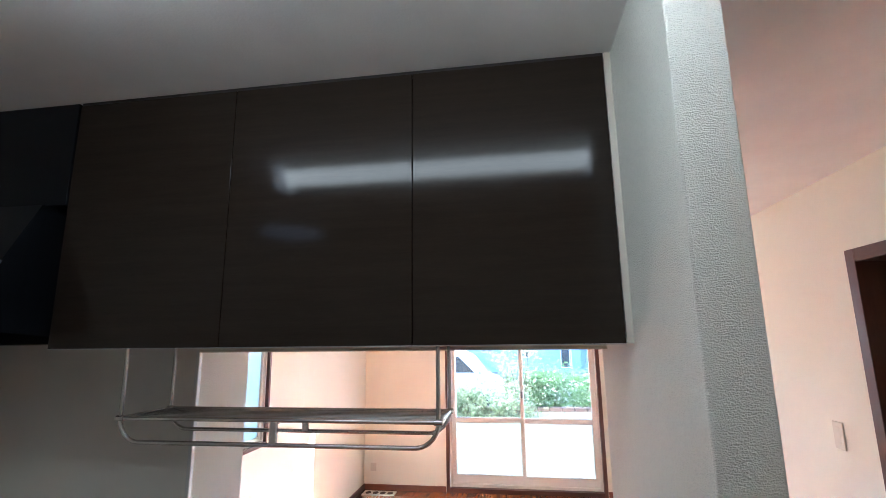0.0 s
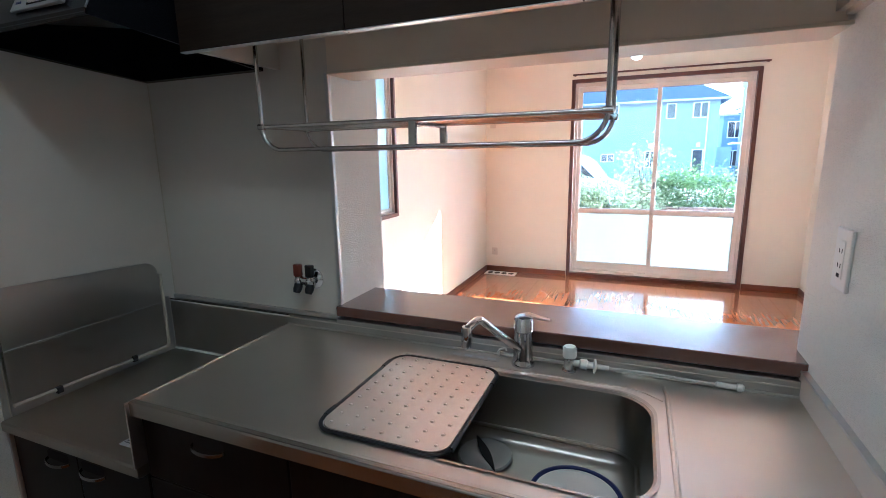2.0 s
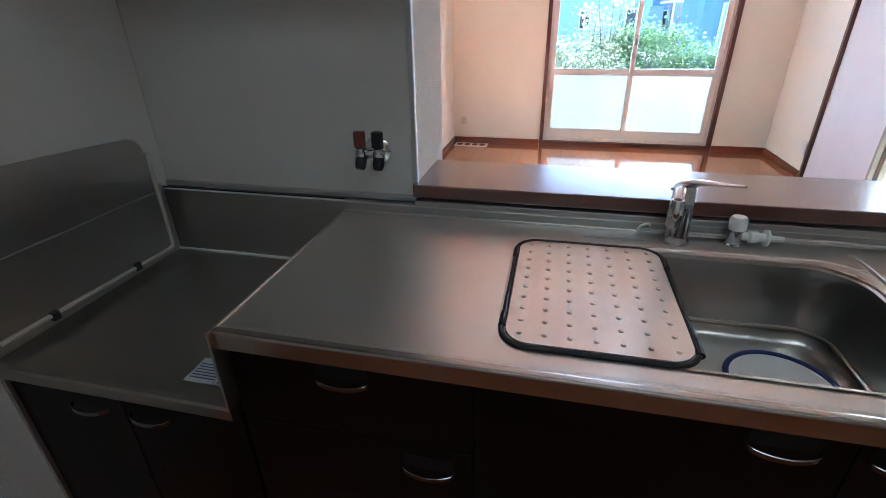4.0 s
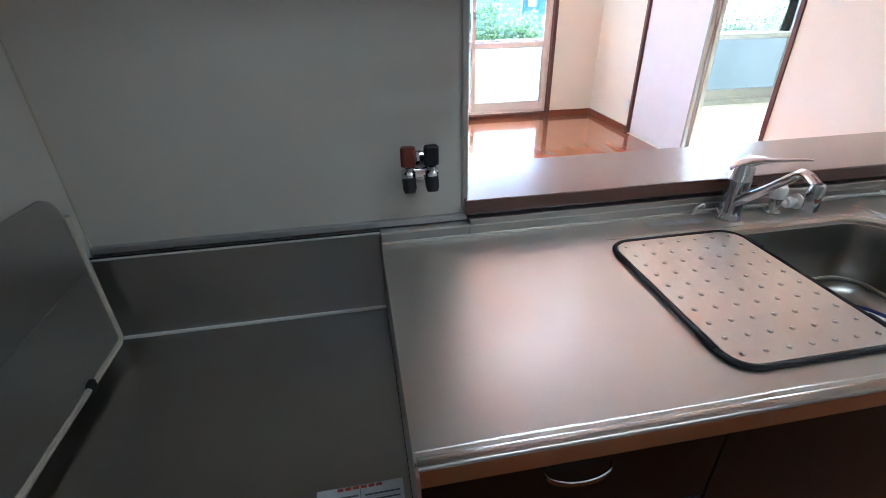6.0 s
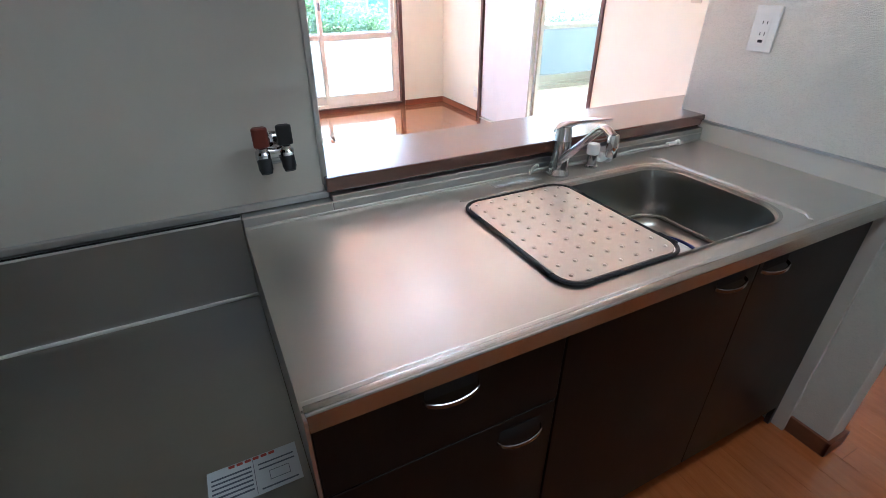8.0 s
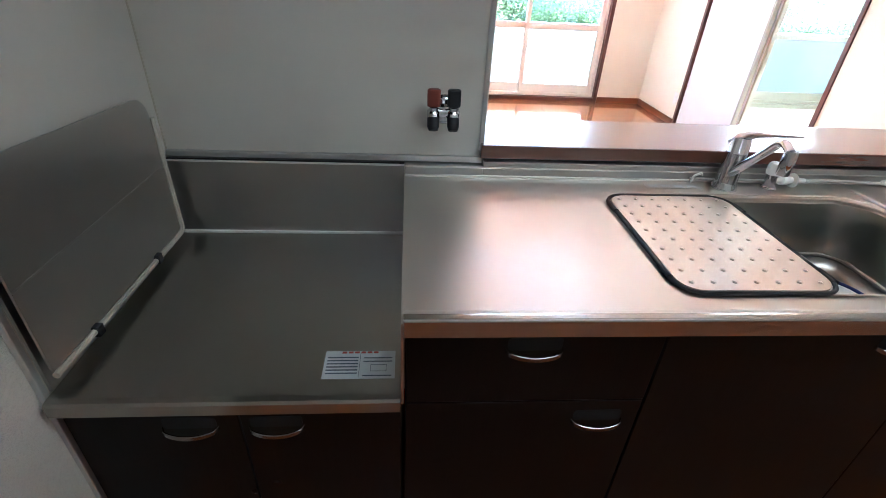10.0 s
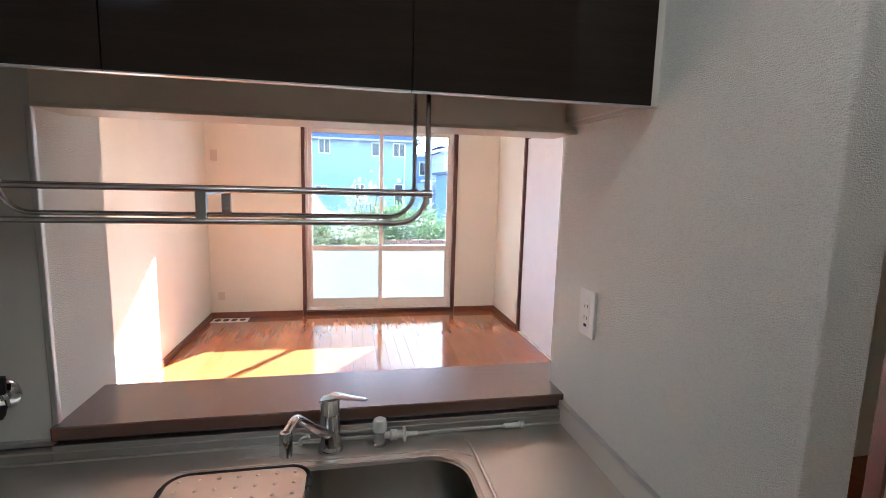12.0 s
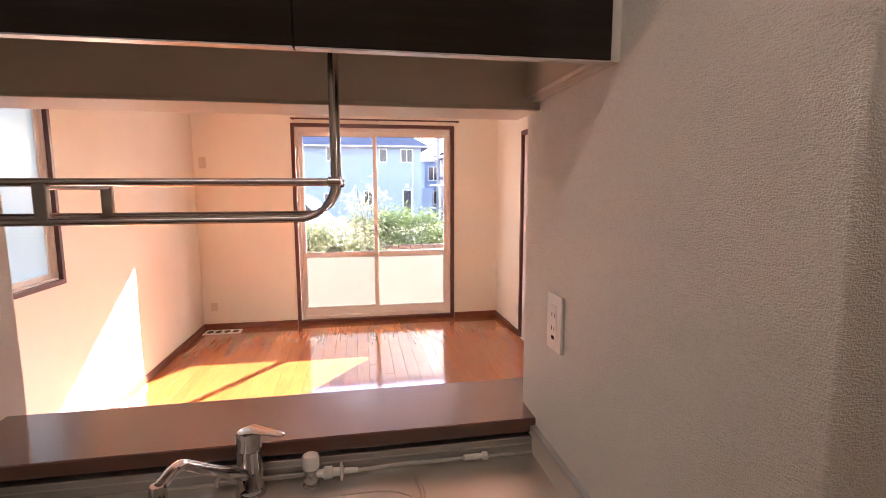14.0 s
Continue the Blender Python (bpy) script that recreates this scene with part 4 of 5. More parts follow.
def wall_cabinet(x0, x1, label):
    c = thing("wall_cabinet", ((x0 + x1) / 2, 1.3, CB), label, "cabinet", "kitchen wall cabinets")
    left_foot = CB + 0.004 if x0 < -1.1 else CB + 0.085
    right_foot = CB + 0.004 if x1 > 0.2 else CB + 0.085
    blocks("body", [(x0, x0 + 0.016, CF + 0.032, PASS_F - 0.001, left_foot, CT), (x1 - 0.016, x1, CF + 0.032, PASS_F - 0.001, right_foot, CT), (x0 + 0.016, x1 - 0.016, PASS_F - 0.017, PASS_F - 0.001, CB + 0.085, CT),
                    (x0 + 0.016, x1 - 0.016, CF + 0.032, PASS_F - 0.017, 1.782, 1.795), (x0, x1, CF + 0.02, PASS_F - 0.001, CT, CEIL - 0.002)], M_CAB_IN, c)
    for xa in (x0, x1 - 0.016):
        blocks("edge", [(xa, xa + 0.016, CF + 0.0195, CF + 0.032, CB - 0.002, CT)], M_CAB_EDGE, c)
    blocks("door_lip", [(x0 + 0.002, x1 - 0.002, CF + 0.001, CF + 0.018, CB - 0.0065, CB - 0.0042)], M_ALU, c)
    if x0 < -1.1:
        blocks("side_panel", [(x0 - 0.002, x0 - 0.0002, CF + 0.02, PASS_F - 0.008, CB + 0.004, CT)], M_CAB_EDGE, c)
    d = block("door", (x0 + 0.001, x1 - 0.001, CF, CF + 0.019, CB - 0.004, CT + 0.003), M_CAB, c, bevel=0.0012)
    blocks("top_filler", [(x0, x1, CF + 0.004, CF + 0.019, CT + 0.005, CEIL - 0.002)], M_CAB_EDGE, c)
    return c


for a, b in ((-1.198, -0.700), (-0.700, -0.200), (-0.200, 0.285)):
    wall_cabinet(a, b, "dark brown glossy wall cabinet with a flush door")
structure(blocks("trim_cabinet_side", [(0.2865, 0.3025, CF + 0.006, PASS_F - 0.009, CB - 0.004, CEIL)], M_CAB_IN), "cream filler strip beside the wall cabinets")



def range_hood():
    h = thing("range_hood", (-1.5, 1.2, 1.69), "black slanted cooker hood with a grey switch plate", "cooker hood")
    x0, x1 = KX0 + 0.010, -1.203
    block("upper_panel", (x0, x1, CF - 0.001, CF + 0.018, 2.085, CEIL - 0.004), M_HOOD, h, bevel=0.002)
    blocks("upper_body", [(x0, x1, CF + 0.019, PASS_F - 0.007, 2.085, CEIL - 0.004)], M_HOOD, h)
    x1 = -1.250
    # slanted canopy, open below
    side = [(PASS_F - 0.008, 1.695), (0.945, 1.738), (0.942, 1.752), (1.105, 2.082), (PASS_F - 0.008, 2.082)]
    bm = bmesh.new()
    L = [bm.verts.new((x0, y, z)) for y, z in side]
    R = [bm.verts.new((x1, y, z)) for y, z in side]
    bm.faces.new(L)
    bm.faces.new(R[::-1])
    for k in (1, 2, 3, 4):
        bm.faces.new((L[k], L[(k + 1) % 5], R[(k + 1) % 5], R[k]))
    # inner skin, tapering upwards
    i = [(PASS_F - 0.03, 1.698), (0.962, 1.741), (1.12, 1.93), (PASS_F - 0.03, 1.93)]
    LI = [bm.verts.new((x0 + 0.014, y, z)) for y, z in i]
    RI = [bm.verts.new((x1 - 0.014, y, z)) for y, z in i]
    for k in (1, 2, 3):
        bm.faces.new((LI[k], RI[k], RI[(k + 1) % 4], LI[(k + 1) % 4]))
    bm.faces.new(LI[::-1])
    bm.faces.new(RI)
    bm.faces.new((L[1], R[1], RI[1], LI[1]))
    bm.faces.new((L[0], L[1], LI[1], LI[0]))
    bm.faces.new((R[1], R[0], RI[0], RI[1]))
    bm.faces.new((R[0], L[0], LI[0], RI[0]))
    finish("canopy", bm, M_HOOD, h)
    # filter and deflector inside
    bm = bmesh.new()
    v = [bm.verts.new(p) for p in ((x0 + 0.06, 1.05, 1.80), (x1 - 0.05, 1.05, 1.80), (x1 - 0.05, 1.40, 1.86), (x0 + 0.06, 1.40, 1.86))]
    f = bm.faces.new(v)
    g = bmesh.ops.extrude_face_region(bm, geom=[f])
    bmesh.ops.translate(bm, verts=[q for q in g["geom"] if isinstance(q, bmesh.types.BMVert)], vec=(0, 0, 0.02))
    finish("filter", bm, M_HOOD_IN, h)
    # Lighter bar paints the highlight on the slope's lower edge.
    bar("edge_glint", [(x1 + 0.001, 0.944, 1.752), (x1 + 0.001, 1.022, 1.912)], 0.0022, M_HOOD_GLINT, h, 8)
    bar("lip", [(x0, 0.945, 1.742), (x1, 0.945, 1.742)], 0.0035, M_HOOD, h, 8)
    # switch plate lies in the slope
    d = Vector((0, 0.163, 0.330)).normalized()
    nrm = Vector((0, -d.z, d.y))
    c0 = Vector((-1.424, 0.9555, 1.790))

    def plate(name, cx, w, hgt, dep, mat, off=0.0):
        bm = bmesh.new()
        vs = box_into(bm, -w / 2, w / 2, -dep / 2, dep / 2, -hgt / 2, hgt / 2)
        rot = Matrix(((1, 0, 0), (0, -nrm.y, d.y), (0, -nrm.z, d.z)))
        bmesh.ops.transform(bm, matrix=Matrix.Translation(c0 + Vector((cx, 0, 0)) + nrm * (off + 0.002)) @ rot.to_4x4(), verts=bm.verts)
        return finish(name, bm, mat, h, bevel=0.0012)
    plate("switch_plate", 0.0, 0.20, 0.042, 0.008, M_GREYP)
    plate("switch_recess", 0.005, 0.085, 0.022, 0.004, M_DARK, 0.004)
    for k in range(4):
        plate("switch_key", -0.022 + k * 0.0155, 0.012, 0.017, 0.008, M_WHITE, 0.006)
    plate("mark", -0.075, 0.02, 0.006, 0.002, M_BLUE, 0.0045)


range_hood()


def hanging_rack():
    r = thing("dish_rack", (-0.6, 1.33, 1.43), "stainless wire dish rack hung under the wall cabinets", "dish rack")
    z1, z0, y0, y1 = 1.498, 1.437, 1.222, 1.415
    xl, xr = -1.040, -0.150
    for y in (y0, y1):
        for x in (xl + 0.004, xr - 0.004):
            bar("post", [(x, y, 1.782), (x, y, z1 - 0.002)], 0.0055, M_WIRE, r)
            turned("knuckle", [(0.004, -0.012), (0.008, -0.010), (0.009, 0.0), (0.008, 0.010), (0.004, 0.012)], (x, y, z1), M_WIRE, r, axis="X", n=14)
        bar("rail", [(xl, y, z1), (xr, y, z1)], 0.0058, M_WIRE, r)
        turn = [(z1 - z0) * f(radians(9 * k)) for k in range(11) for f in (math.cos, math.sin)]
        loop = [(xl + 0.004 + (z1 - z0) - c, y, z1 - s) for c, s in zip(turn[::2], turn[1::2])]
        loop += [(xr - 0.004 - (z1 - z0) + c, y, z1 - s) for c, s in list(zip(turn[::2], turn[1::2]))[::-1]]
        bar("lower_rail", loop, 0.0058, M_WIRE, r)
    for x in (xl, xr):
        bar("end_rail", [(x, y0, z1), (x, y1, z1)], 0.005, M_WIRE, r)
    for k in range(8):
        y = y0 + 0.022 + k * (y1 - y0 - 0.044) / 7
        bar("wire", [(xl, y, z1), (xr, y, z1)], 0.0032, M_WIRE, r, 8)
    for x in (-0.587, ):
        blocks("bracket", [(x - 0.010, x + 0.010, y0 - 0.005, y0 + 0.006, z0, z1 + 0.003), (x - 0.010, x + 0.010, y1 - 0.006, y1 + 0.005, z0, z1 + 0.003), (x - 0.008, x + 0.008, y0 + 0.006, y1 - 0.006, z1 - 0.012, z1 - 0.004)], M_WIRE, r, bevel=0.002)


hanging_rack()


# ---- switches, outlets, ceiling fittings ----
def wall_plate(label, category, at, normal, w, h, holes=2, name="wall_outlet", mat=None):
    """A switch or outlet plate; w across, h high, flat on a wall with the given outward normal."""
    p = thing(name, at, label, category)
    nrm = Vector(normal)
    side = Vector((0, 0, 1)).cross(nrm)
    at = Vector(at)

    def slab(nm, u, v, ww, hh, d0, d1, m):
        bm = bmesh.new()
        c = at + side * u + Vector((0, 0, v))
        pts = [c + side * (su * ww / 2) + Vector((0, 0, sv * hh / 2)) + nrm * d for d in (d0, d1) for sv in (-1, 1) for su in (-1, 1)]
        lo = [min(q[i] for q in pts) for i in range(3)]
        hi = [max(q[i] for q in pts) for i in range(3)]
        box_into(bm, lo[0], hi[0], lo[1], hi[1], lo[2], hi[2])
        return finish(nm, bm, m, p, bevel=min(0.003, (d1 - d0) * 0.4))
    mat = mat or M_WHITE
    slab("cover", 0, 0, w, h, 0.0005, 0.008, mat)
    slab("insert", 0, 0, w * 0.42, h * 0.62, 0.008, 0.0095, mat)
    for k in range(holes):
        v = h * 0.14 - k * h * 0.24
        for u in (-0.0065, 0.0065):
            slab("slot", u, v, 0.0022, 0.009, 0.0095, 0.0102, M_DARK)
    if holes == 2:
        slab("earth_slot", 0, -h * 0.26, 0.014, 0.008, 0.0095, 0.0102, M_DARK)
    return p


wall_plate("white double wall outlet beside the worktop", "outlet", (KX1, 1.350, 1.197), (-1, 0, 0), 0.075, 0.125)
wall_plate("small cream wall outlet above the baseboard", "outlet", (-1.672, FAR, 0.245), (0, -1, 0), 0.07, 0.09, 1, mat=M_CREAM)
wall_plate("cream wall socket plate near the ceiling", "outlet", (-1.70, FAR, 1.77), (0, -1, 0), 0.07, 0.115, 0, mat=M_CREAM)
wall_plate("white wall outlet by the sliding door", "outlet", (LX1, 4.935, 0.25), (-1, 0, 0), 0.07, 0.115, 1)
wall_plate("cream light switch on the living room wall", "switch", (LX1, 2.49, 1.255), (-1, 0, 0), 0.07, 0.118, 0, name="light_switch", mat=M_CREAM)

vent = thing("floor_vent", (-1.56, 5.57, 0.0), "white floor vent with four dark oval openings", "floor vent")
block("plate", (-1.745, -1.375, 5.495, 5.645, 0.0005, 0.008), M_WHITE, vent)
for k in range(4):
    prism("opening", [(-1.686 + k * 0.084 + 0.032 * math.cos(a), 5.57 + 0.045 * math.sin(a)) for a in (2 * math.pi * q / 20 for q in range(20))], 0.008, 0.0085, plain("vent_dark", (0.05, 0.03, 0.02), 0.6) if k == 0 else bpy.data.materials["vent_dark"], vent)

lamp = thing("ceiling_lamp", (-0.265, 0.50, CEIL), "long fluorescent ceiling lamp with a frosted cover, lit", "ceiling lamp")
block("housing", (-0.865, 0.335, 0.465, 0.535, CEIL - 0.016, CEIL - 0.001), M_WHITE, lamp, bevel=0.004)
bm = bmesh.new()
prof = [(0.485 + 0.045 * math.cos(radians(a)), CEIL - 0.0165 - 0.056 * math.sin(radians(a))) for a in range(0, 181, 15)]
rows = [[bm.verts.new((x, y, z)) for y, z in prof] for x in (-0.865, 0.335)]
for k in range(len(prof) - 1):
    bm.faces.new((rows[0][k], rows[0][k + 1], rows[1][k + 1], rows[1][k]))
bm.faces.new((rows[0][0], rows[0][-1], rows[1][-1], rows[1][0]))
for r in rows:
    bm.faces.new(r)
finish("tube_cover", bm, M_TUBE, lamp, smooth=True)
for x, way in ((-0.864, -1), (0.334, 1)):
    half = [(x + way * 0.050 * math.sin(math.pi * k / 14), 0.50 - 0.072 * math.cos(math.pi * k / 14)) for k in range(15)]
    prism("end_cap", half if way > 0 else half[::-1], CEIL - 0.083, CEIL - 0.002, M_TUBE_END, lamp, bevel=0.006)
    for k in range(3):
        block("slot", (x + way * 0.012 - 0.006, x + way * 0.012 + 0.006, 0.528 - k * 0.012, 0.531 - k * 0.012, CEIL - 0.0836, CEIL - 0.0831), M_GREYP, lamp)
det = thing("smoke_alarm", (-1.172, 0.580, CEIL), "white round smoke alarm on the ceiling", "smoke alarm")
turned("base", [(0.045, 0.0), (0.045, -0.010), (0.042, -0.017), (0.034, -0.026), (0.026, -0.031), (0.002, -0.033)], (-1.172, 0.580, CEIL - 0.001), M_WHITE, det, n=28)
turned("sensor", [(0.009, 0.0), (0.009, -0.0015), (0.001, -0.002)], (-1.166, 0.566, CEIL - 0.0335), M_GREYP, det, n=14)
for k in range(5):
    a = 0.2 * math.pi + 0.22 * math.pi * k
    bar("rib", [(-1.172 + 0.026 * math.cos(a), 0.580 + 0.026 * math.sin(a), CEIL - 0.032), (-1.172 + 0.041 * math.cos(a), 0.580 + 0.041 * math.sin(a), CEIL - 0.020)], 0.002, M_WHITE, det, 6)
rose = thing("ceiling_plate", (-1.447, 0.605, CEIL), "white round cover plate on the ceiling", "ceiling cover")
turned("stem", [(0.050, 0.0), (0.050, -0.012)], (-1.447, 0.605, CEIL - 0.001), M_GREYP, rose, n=28)
turned("disc", [(0.045, -0.010), (0.064, -0.011), (0.065, -0.018), (0.060, -0.024), (0.04, -0.027), (0.002, -0.028)], (-1.447, 0.605, CEIL - 0.001), M_WHITE, rose, n=32)
block("slot", (-1.453, -1.441, 0.603, 0.607, CEIL - 0.0302, CEIL - 0.0292), M_GREYP, rose)
# Unseen glowing disc, added for the bluish blob reflected in the cabinet doors.
glow = thing("glow_disc", (-1.37, -0.56, CEIL), "unseen glowing disc added for a reflection in the wall cabinets", "ceiling lamp")
turned("ring", [(0.22, 0.0), (0.22, -0.006), (0.20, -0.010)], (-1.37, -0.56, CEIL - 0.001), M_WHITE, glow, n=28)
turned("face", [(0.198, 0.0), (0.19, -0.006), (0.002, -0.012)], (-1.37, -0.56, CEIL - 0.011), M_GLOW, glow, n=28)


# ---- living room ceiling bulbs ----
for y in (4.74, 2.65):
    g = thing("ceiling_bulb", (-0.160, y, CEIL), "round lit bulb hanging in a white ceiling socket", "ceiling lamp", "living room ceiling bulbs")
    turned("socket", [(0.05, 0.0), (0.05, -0.022), (0.034, -0.04), (0.026, -0.11)], (-0.160, y, CEIL - 0.001), M_WHITE, g)
    turned("bulb", [(0.020, 0.0), (0.026, -0.012), (0.040, -0.032), (0.048, -0.058), (0.046, -0.080), (0.036, -0.098), (0.020, -0.108), (0.002, -0.111)], (-0.160, y, CEIL - 0.111), M_BULB, g)


# ---- outside ----
M_GROUND = plain("garden_ground", (0.22, 0.19, 0.14), 0.9, vary=0.25, scale=1.5, grain=0.6, grain_scale=25)
M_ROAD = plain("asphalt", (0.055, 0.055, 0.055), 0.85, vary=0.2, scale=2, grain=0.4, grain_scale=120)
M_HOUSE = plain("pale_house_wall", (0.30, 0.36, 0.43), 0.8, vary=0.03, scale=1, grain=0.3, grain_scale=30)
M_HOUSE_W = plain("white_house_wall", (0.52, 0.54, 0.55), 0.8, vary=0.04, scale=1)
M_HOUSE_B = plain("blue_house_wall", (0.16, 0.24, 0.34), 0.8, vary=0.05, scale=1)
M_ROOF = plain("dark_roof", (0.09, 0.11, 0.15), 0.9, vary=0.15, scale=3)
M_CONC = plain("concrete_block", (0.42, 0.40, 0.37), 0.85, vary=0.12, scale=4, grain=0.4, grain_scale=60)
M_BRICK = plain("brick_coping", (0.21, 0.125, 0.095), 0.8, vary=0.2, scale=9)
M_CARW = plain("white_car_paint", (0.75, 0.76, 0.77), 0.15, vary=0.02, coat=0.6)
M_PANE_D = plain("dark_window_pane", (0.05, 0.045, 0.045), 0.1, vary=0.2)
M_TYRE = plain("tyre_rubber", (0.02, 0.02, 0.02), 0.8)


def leaf_mat(name, a, b):
    m, nt, bs = mat_new(name)
    n = noise_tex(nt, coords(nt, (1, 1, 1)), 5.0, 3)
    r = ramp(nt, n.outputs["Fac"], [(0.3, a), (0.7, b)])
    out = nt.nodes["Material Output"]
    nt.links.new(r.outputs[0], bs.inputs["Base Color"])
    bs.inputs["Roughness"].default_value = 0.5
    tl = nt.nodes.new("ShaderNodeBsdfTranslucent")
    nt.links.new(r.outputs[0], tl.inputs[0])
    mx = nt.nodes.new("ShaderNodeMixShader")
    mx.inputs[0].default_value = 0.45
    nt.links.new(bs.outputs[0], mx.inputs[1])
    nt.links.new(tl.outputs[0], mx.inputs[2])
    nt.links.new(mx.outputs[0], out.inputs[0])
    return m


M_LEAF = leaf_mat("hedge_leaf", (0.07, 0.12, 0.045), (0.17, 0.25, 0.09))
M_LEAF_P = leaf_mat("pale_leaf", (0.16, 0.21, 0.08), (0.42, 0.44, 0.26))
M_TWIG = plain("twig", (0.12, 0.08, 0.05), 0.8)

GROUND = -0.45
structure(blocks("ground", [(-600, 600, OUT, 1500, GROUND - 0.3, GROUND), (-600, -1.95, -300, OUT, GROUND - 0.3, GROUND), (NX1 + 0.1, 600, -300, OUT, GROUND - 0.3, GROUND), (-1.95, NX1 + 0.1, -300, BACK - 0.15, GROUND - 0.3, GROUND)], M_GROUND), "bare garden ground")
structure(blocks("road", [(-60, 60, 12.5, 17.5, GROUND + 0.002, GROUND + 0.008)], M_ROAD), "grey asphalt lane behind the garden")

# low garden wall with a brick coping
gw = structure(blocks("garden_wall", [(-12, 14, 8.70, 8.84, GROUND, 0.45)], M_CONC), "low concrete garden wall")
bm = bmesh.new()
box_into(bm, -0.1, 0.1, -0.09, 0.09, 0, 0.065)
bmesh.ops.bevel(bm, geom=list(bm.edges), offset=0.008, segments=1, affect="EDGES")
brick_me = bpy.data.meshes.new("brick")
bm.to_mesh(brick_me)
bm.free()
brick_me.materials.append(M_BRICK)
rng = random.Random(4)
for k in range(60):
    o = new("brick", brick_me)
    o.location = (-4.6 + 0.21 * k, 8.77 + rng.uniform(-0.004, 0.004), 0.4505)
    under(o, gw)


def shrub(name, label, centre, size, count, mat, seed, category="shrub"):
    """Woody stems under a ragged crown of many small folded leaves in clumps."""
    rg = random.Random(seed)
    s = thing(name, (centre[0], centre[1], GROUND), label, category)
    bm = bmesh.new()
    tips = []
    for k in range(14):
        a = rg.uniform(0, 2 * math.pi)
        foot = Vector((centre[0] + rg.uniform(-0.6, 0.6) * size[0], centre[1] + rg.uniform(-0.3, 0.3) * size[1], GROUND))
        tip = Vector((centre[0] + rg.uniform(-1, 1) * size[0], centre[1] + rg.uniform(-0.8, 0.8) * size[1], centre[2] + rg.uniform(-0.2, 1.0) * size[2]))
        mid = (foot + tip) / 2 + Vector((rg.uniform(-0.1, 0.1), rg.uniform(-0.1, 0.1), 0.1))
        sweep_into(bm, [foot, mid, tip], [0.014, 0.010, 0.004], 5)
        tips.append(tip)
    finish("stem", bm, M_TWIG, s)
    verts, faces = [], []
    clumps = []
    for k in range(max(20, count // 45)):
        u = Vector((rg.uniform(-1, 1), rg.uniform(-1, 1), rg.uniform(-1, 1)))
        if u.length > 1:
            u.normalize()
        p = Vector((centre[0] + u.x * size[0], centre[1] + u.y * size[1], centre[2] + u.z * size[2]))
        p.z += 0.25 * size[2] * noise.noise(Vector((p.x * 1.7, p.y * 1.7, seed)))
        clumps.append((p, rg.uniform(0.07, 0.17)))
    for k in range(count):
        c, cr = rg.choice(clumps)
        p = c + Vector((rg.gauss(0, cr), rg.gauss(0, cr), rg.gauss(0, cr * 0.8)))
        if p.z < GROUND + 0.05:
            continue
        d = Vector((rg.gauss(0, 1), rg.gauss(0, 1), rg.gauss(0.1, 0.6))).normalized()
        w = d.cross(Vector((rg.gauss(0, 1), rg.gauss(0, 1), rg.gauss(0, 1)))).normalized()
        L = rg.uniform(0.035, 0.07)
        fold = d.cross(w) * L * 0.18
        i = len(verts)
        verts += [p, p + d * L * 0.5 + w * L * 0.32 + fold, p + d * L, p + d * L * 0.5 - w * L * 0.32 + fold]
        faces += [(i, i + 1, i + 2), (i, i + 2, i + 3)]
    me = bpy.data.meshes.new("leaves")
    me.from_pydata([tuple(v) for v in verts], [], faces)
    me.materials.append(mat)
    o = new("leaves", me)
    tagged(under(o, s), kind="stuff")
    return s


for k in range(7):
    shrub("hedge_bush", "dense green leafy hedge bush behind the garden wall", (0.75 + k * 0.95, 9.25 + 0.1 * (k % 2), 0.66 - 0.27 * min(k, 2)), (0.66, 0.42, 0.42), 5200 if k < 4 else 3200, M_LEAF, 20 + k, "bush")
for k in range(3):
    shrub("flowering_bush", "pale sunlit flowering bush beside the garden wall", (-0.35 - k * 0.85, 8.45 + 0.15 * k, 0.42), (0.62, 0.35, 0.52), 4600, M_LEAF_P, 40 + k, "bush")
shrub("tall_shrub", "tall thin pale shrub rising over the hedge", (0.02, 9.1, 1.02), (0.30, 0.25, 0.50), 1500, M_LEAF_P, 50)
for k in range(4):
    shrub("garden_shrub", "tall leafy shrub outside the next room", (5.2 + k * 1.2, 10.3 + 0.3 * (k % 2), 0.95), (0.8, 0.5, 1.0), 6000, M_LEAF_P if k != 1 else M_LEAF, 60 + k)


def hip_roof(name, x0, x1, y0, y1, z, rise, parent, over=0.5):
    bm = bmesh.new()
    x0, x1, y0, y1 = x0 - over, x1 + over, y0 - over, y1 + over
    d = (y1 - y0) / 2
    v = [bm.verts.new(p) for p in ((x0, y0, z), (x1, y0, z), (x1, y1, z), (x0, y1, z), (x0 + d, y0 + d, z + rise), (x1 - d, y0 + d, z + rise))]
    for f in ((0, 1, 5, 4), (1, 2, 5), (2, 3, 4, 5), (3, 0, 4), (3, 2, 1, 0)):
        bm.faces.new([v[i] for i in f])
    finish(name, bm, M_ROOF, parent)
    blocks("fascia", [(x0, x1, y0 - 0.02, y0, z - 0.10, z + 0.02), (x1, x1 + 0.02, y0, y1, z - 0.10, z + 0.02)], M_CONC, parent)


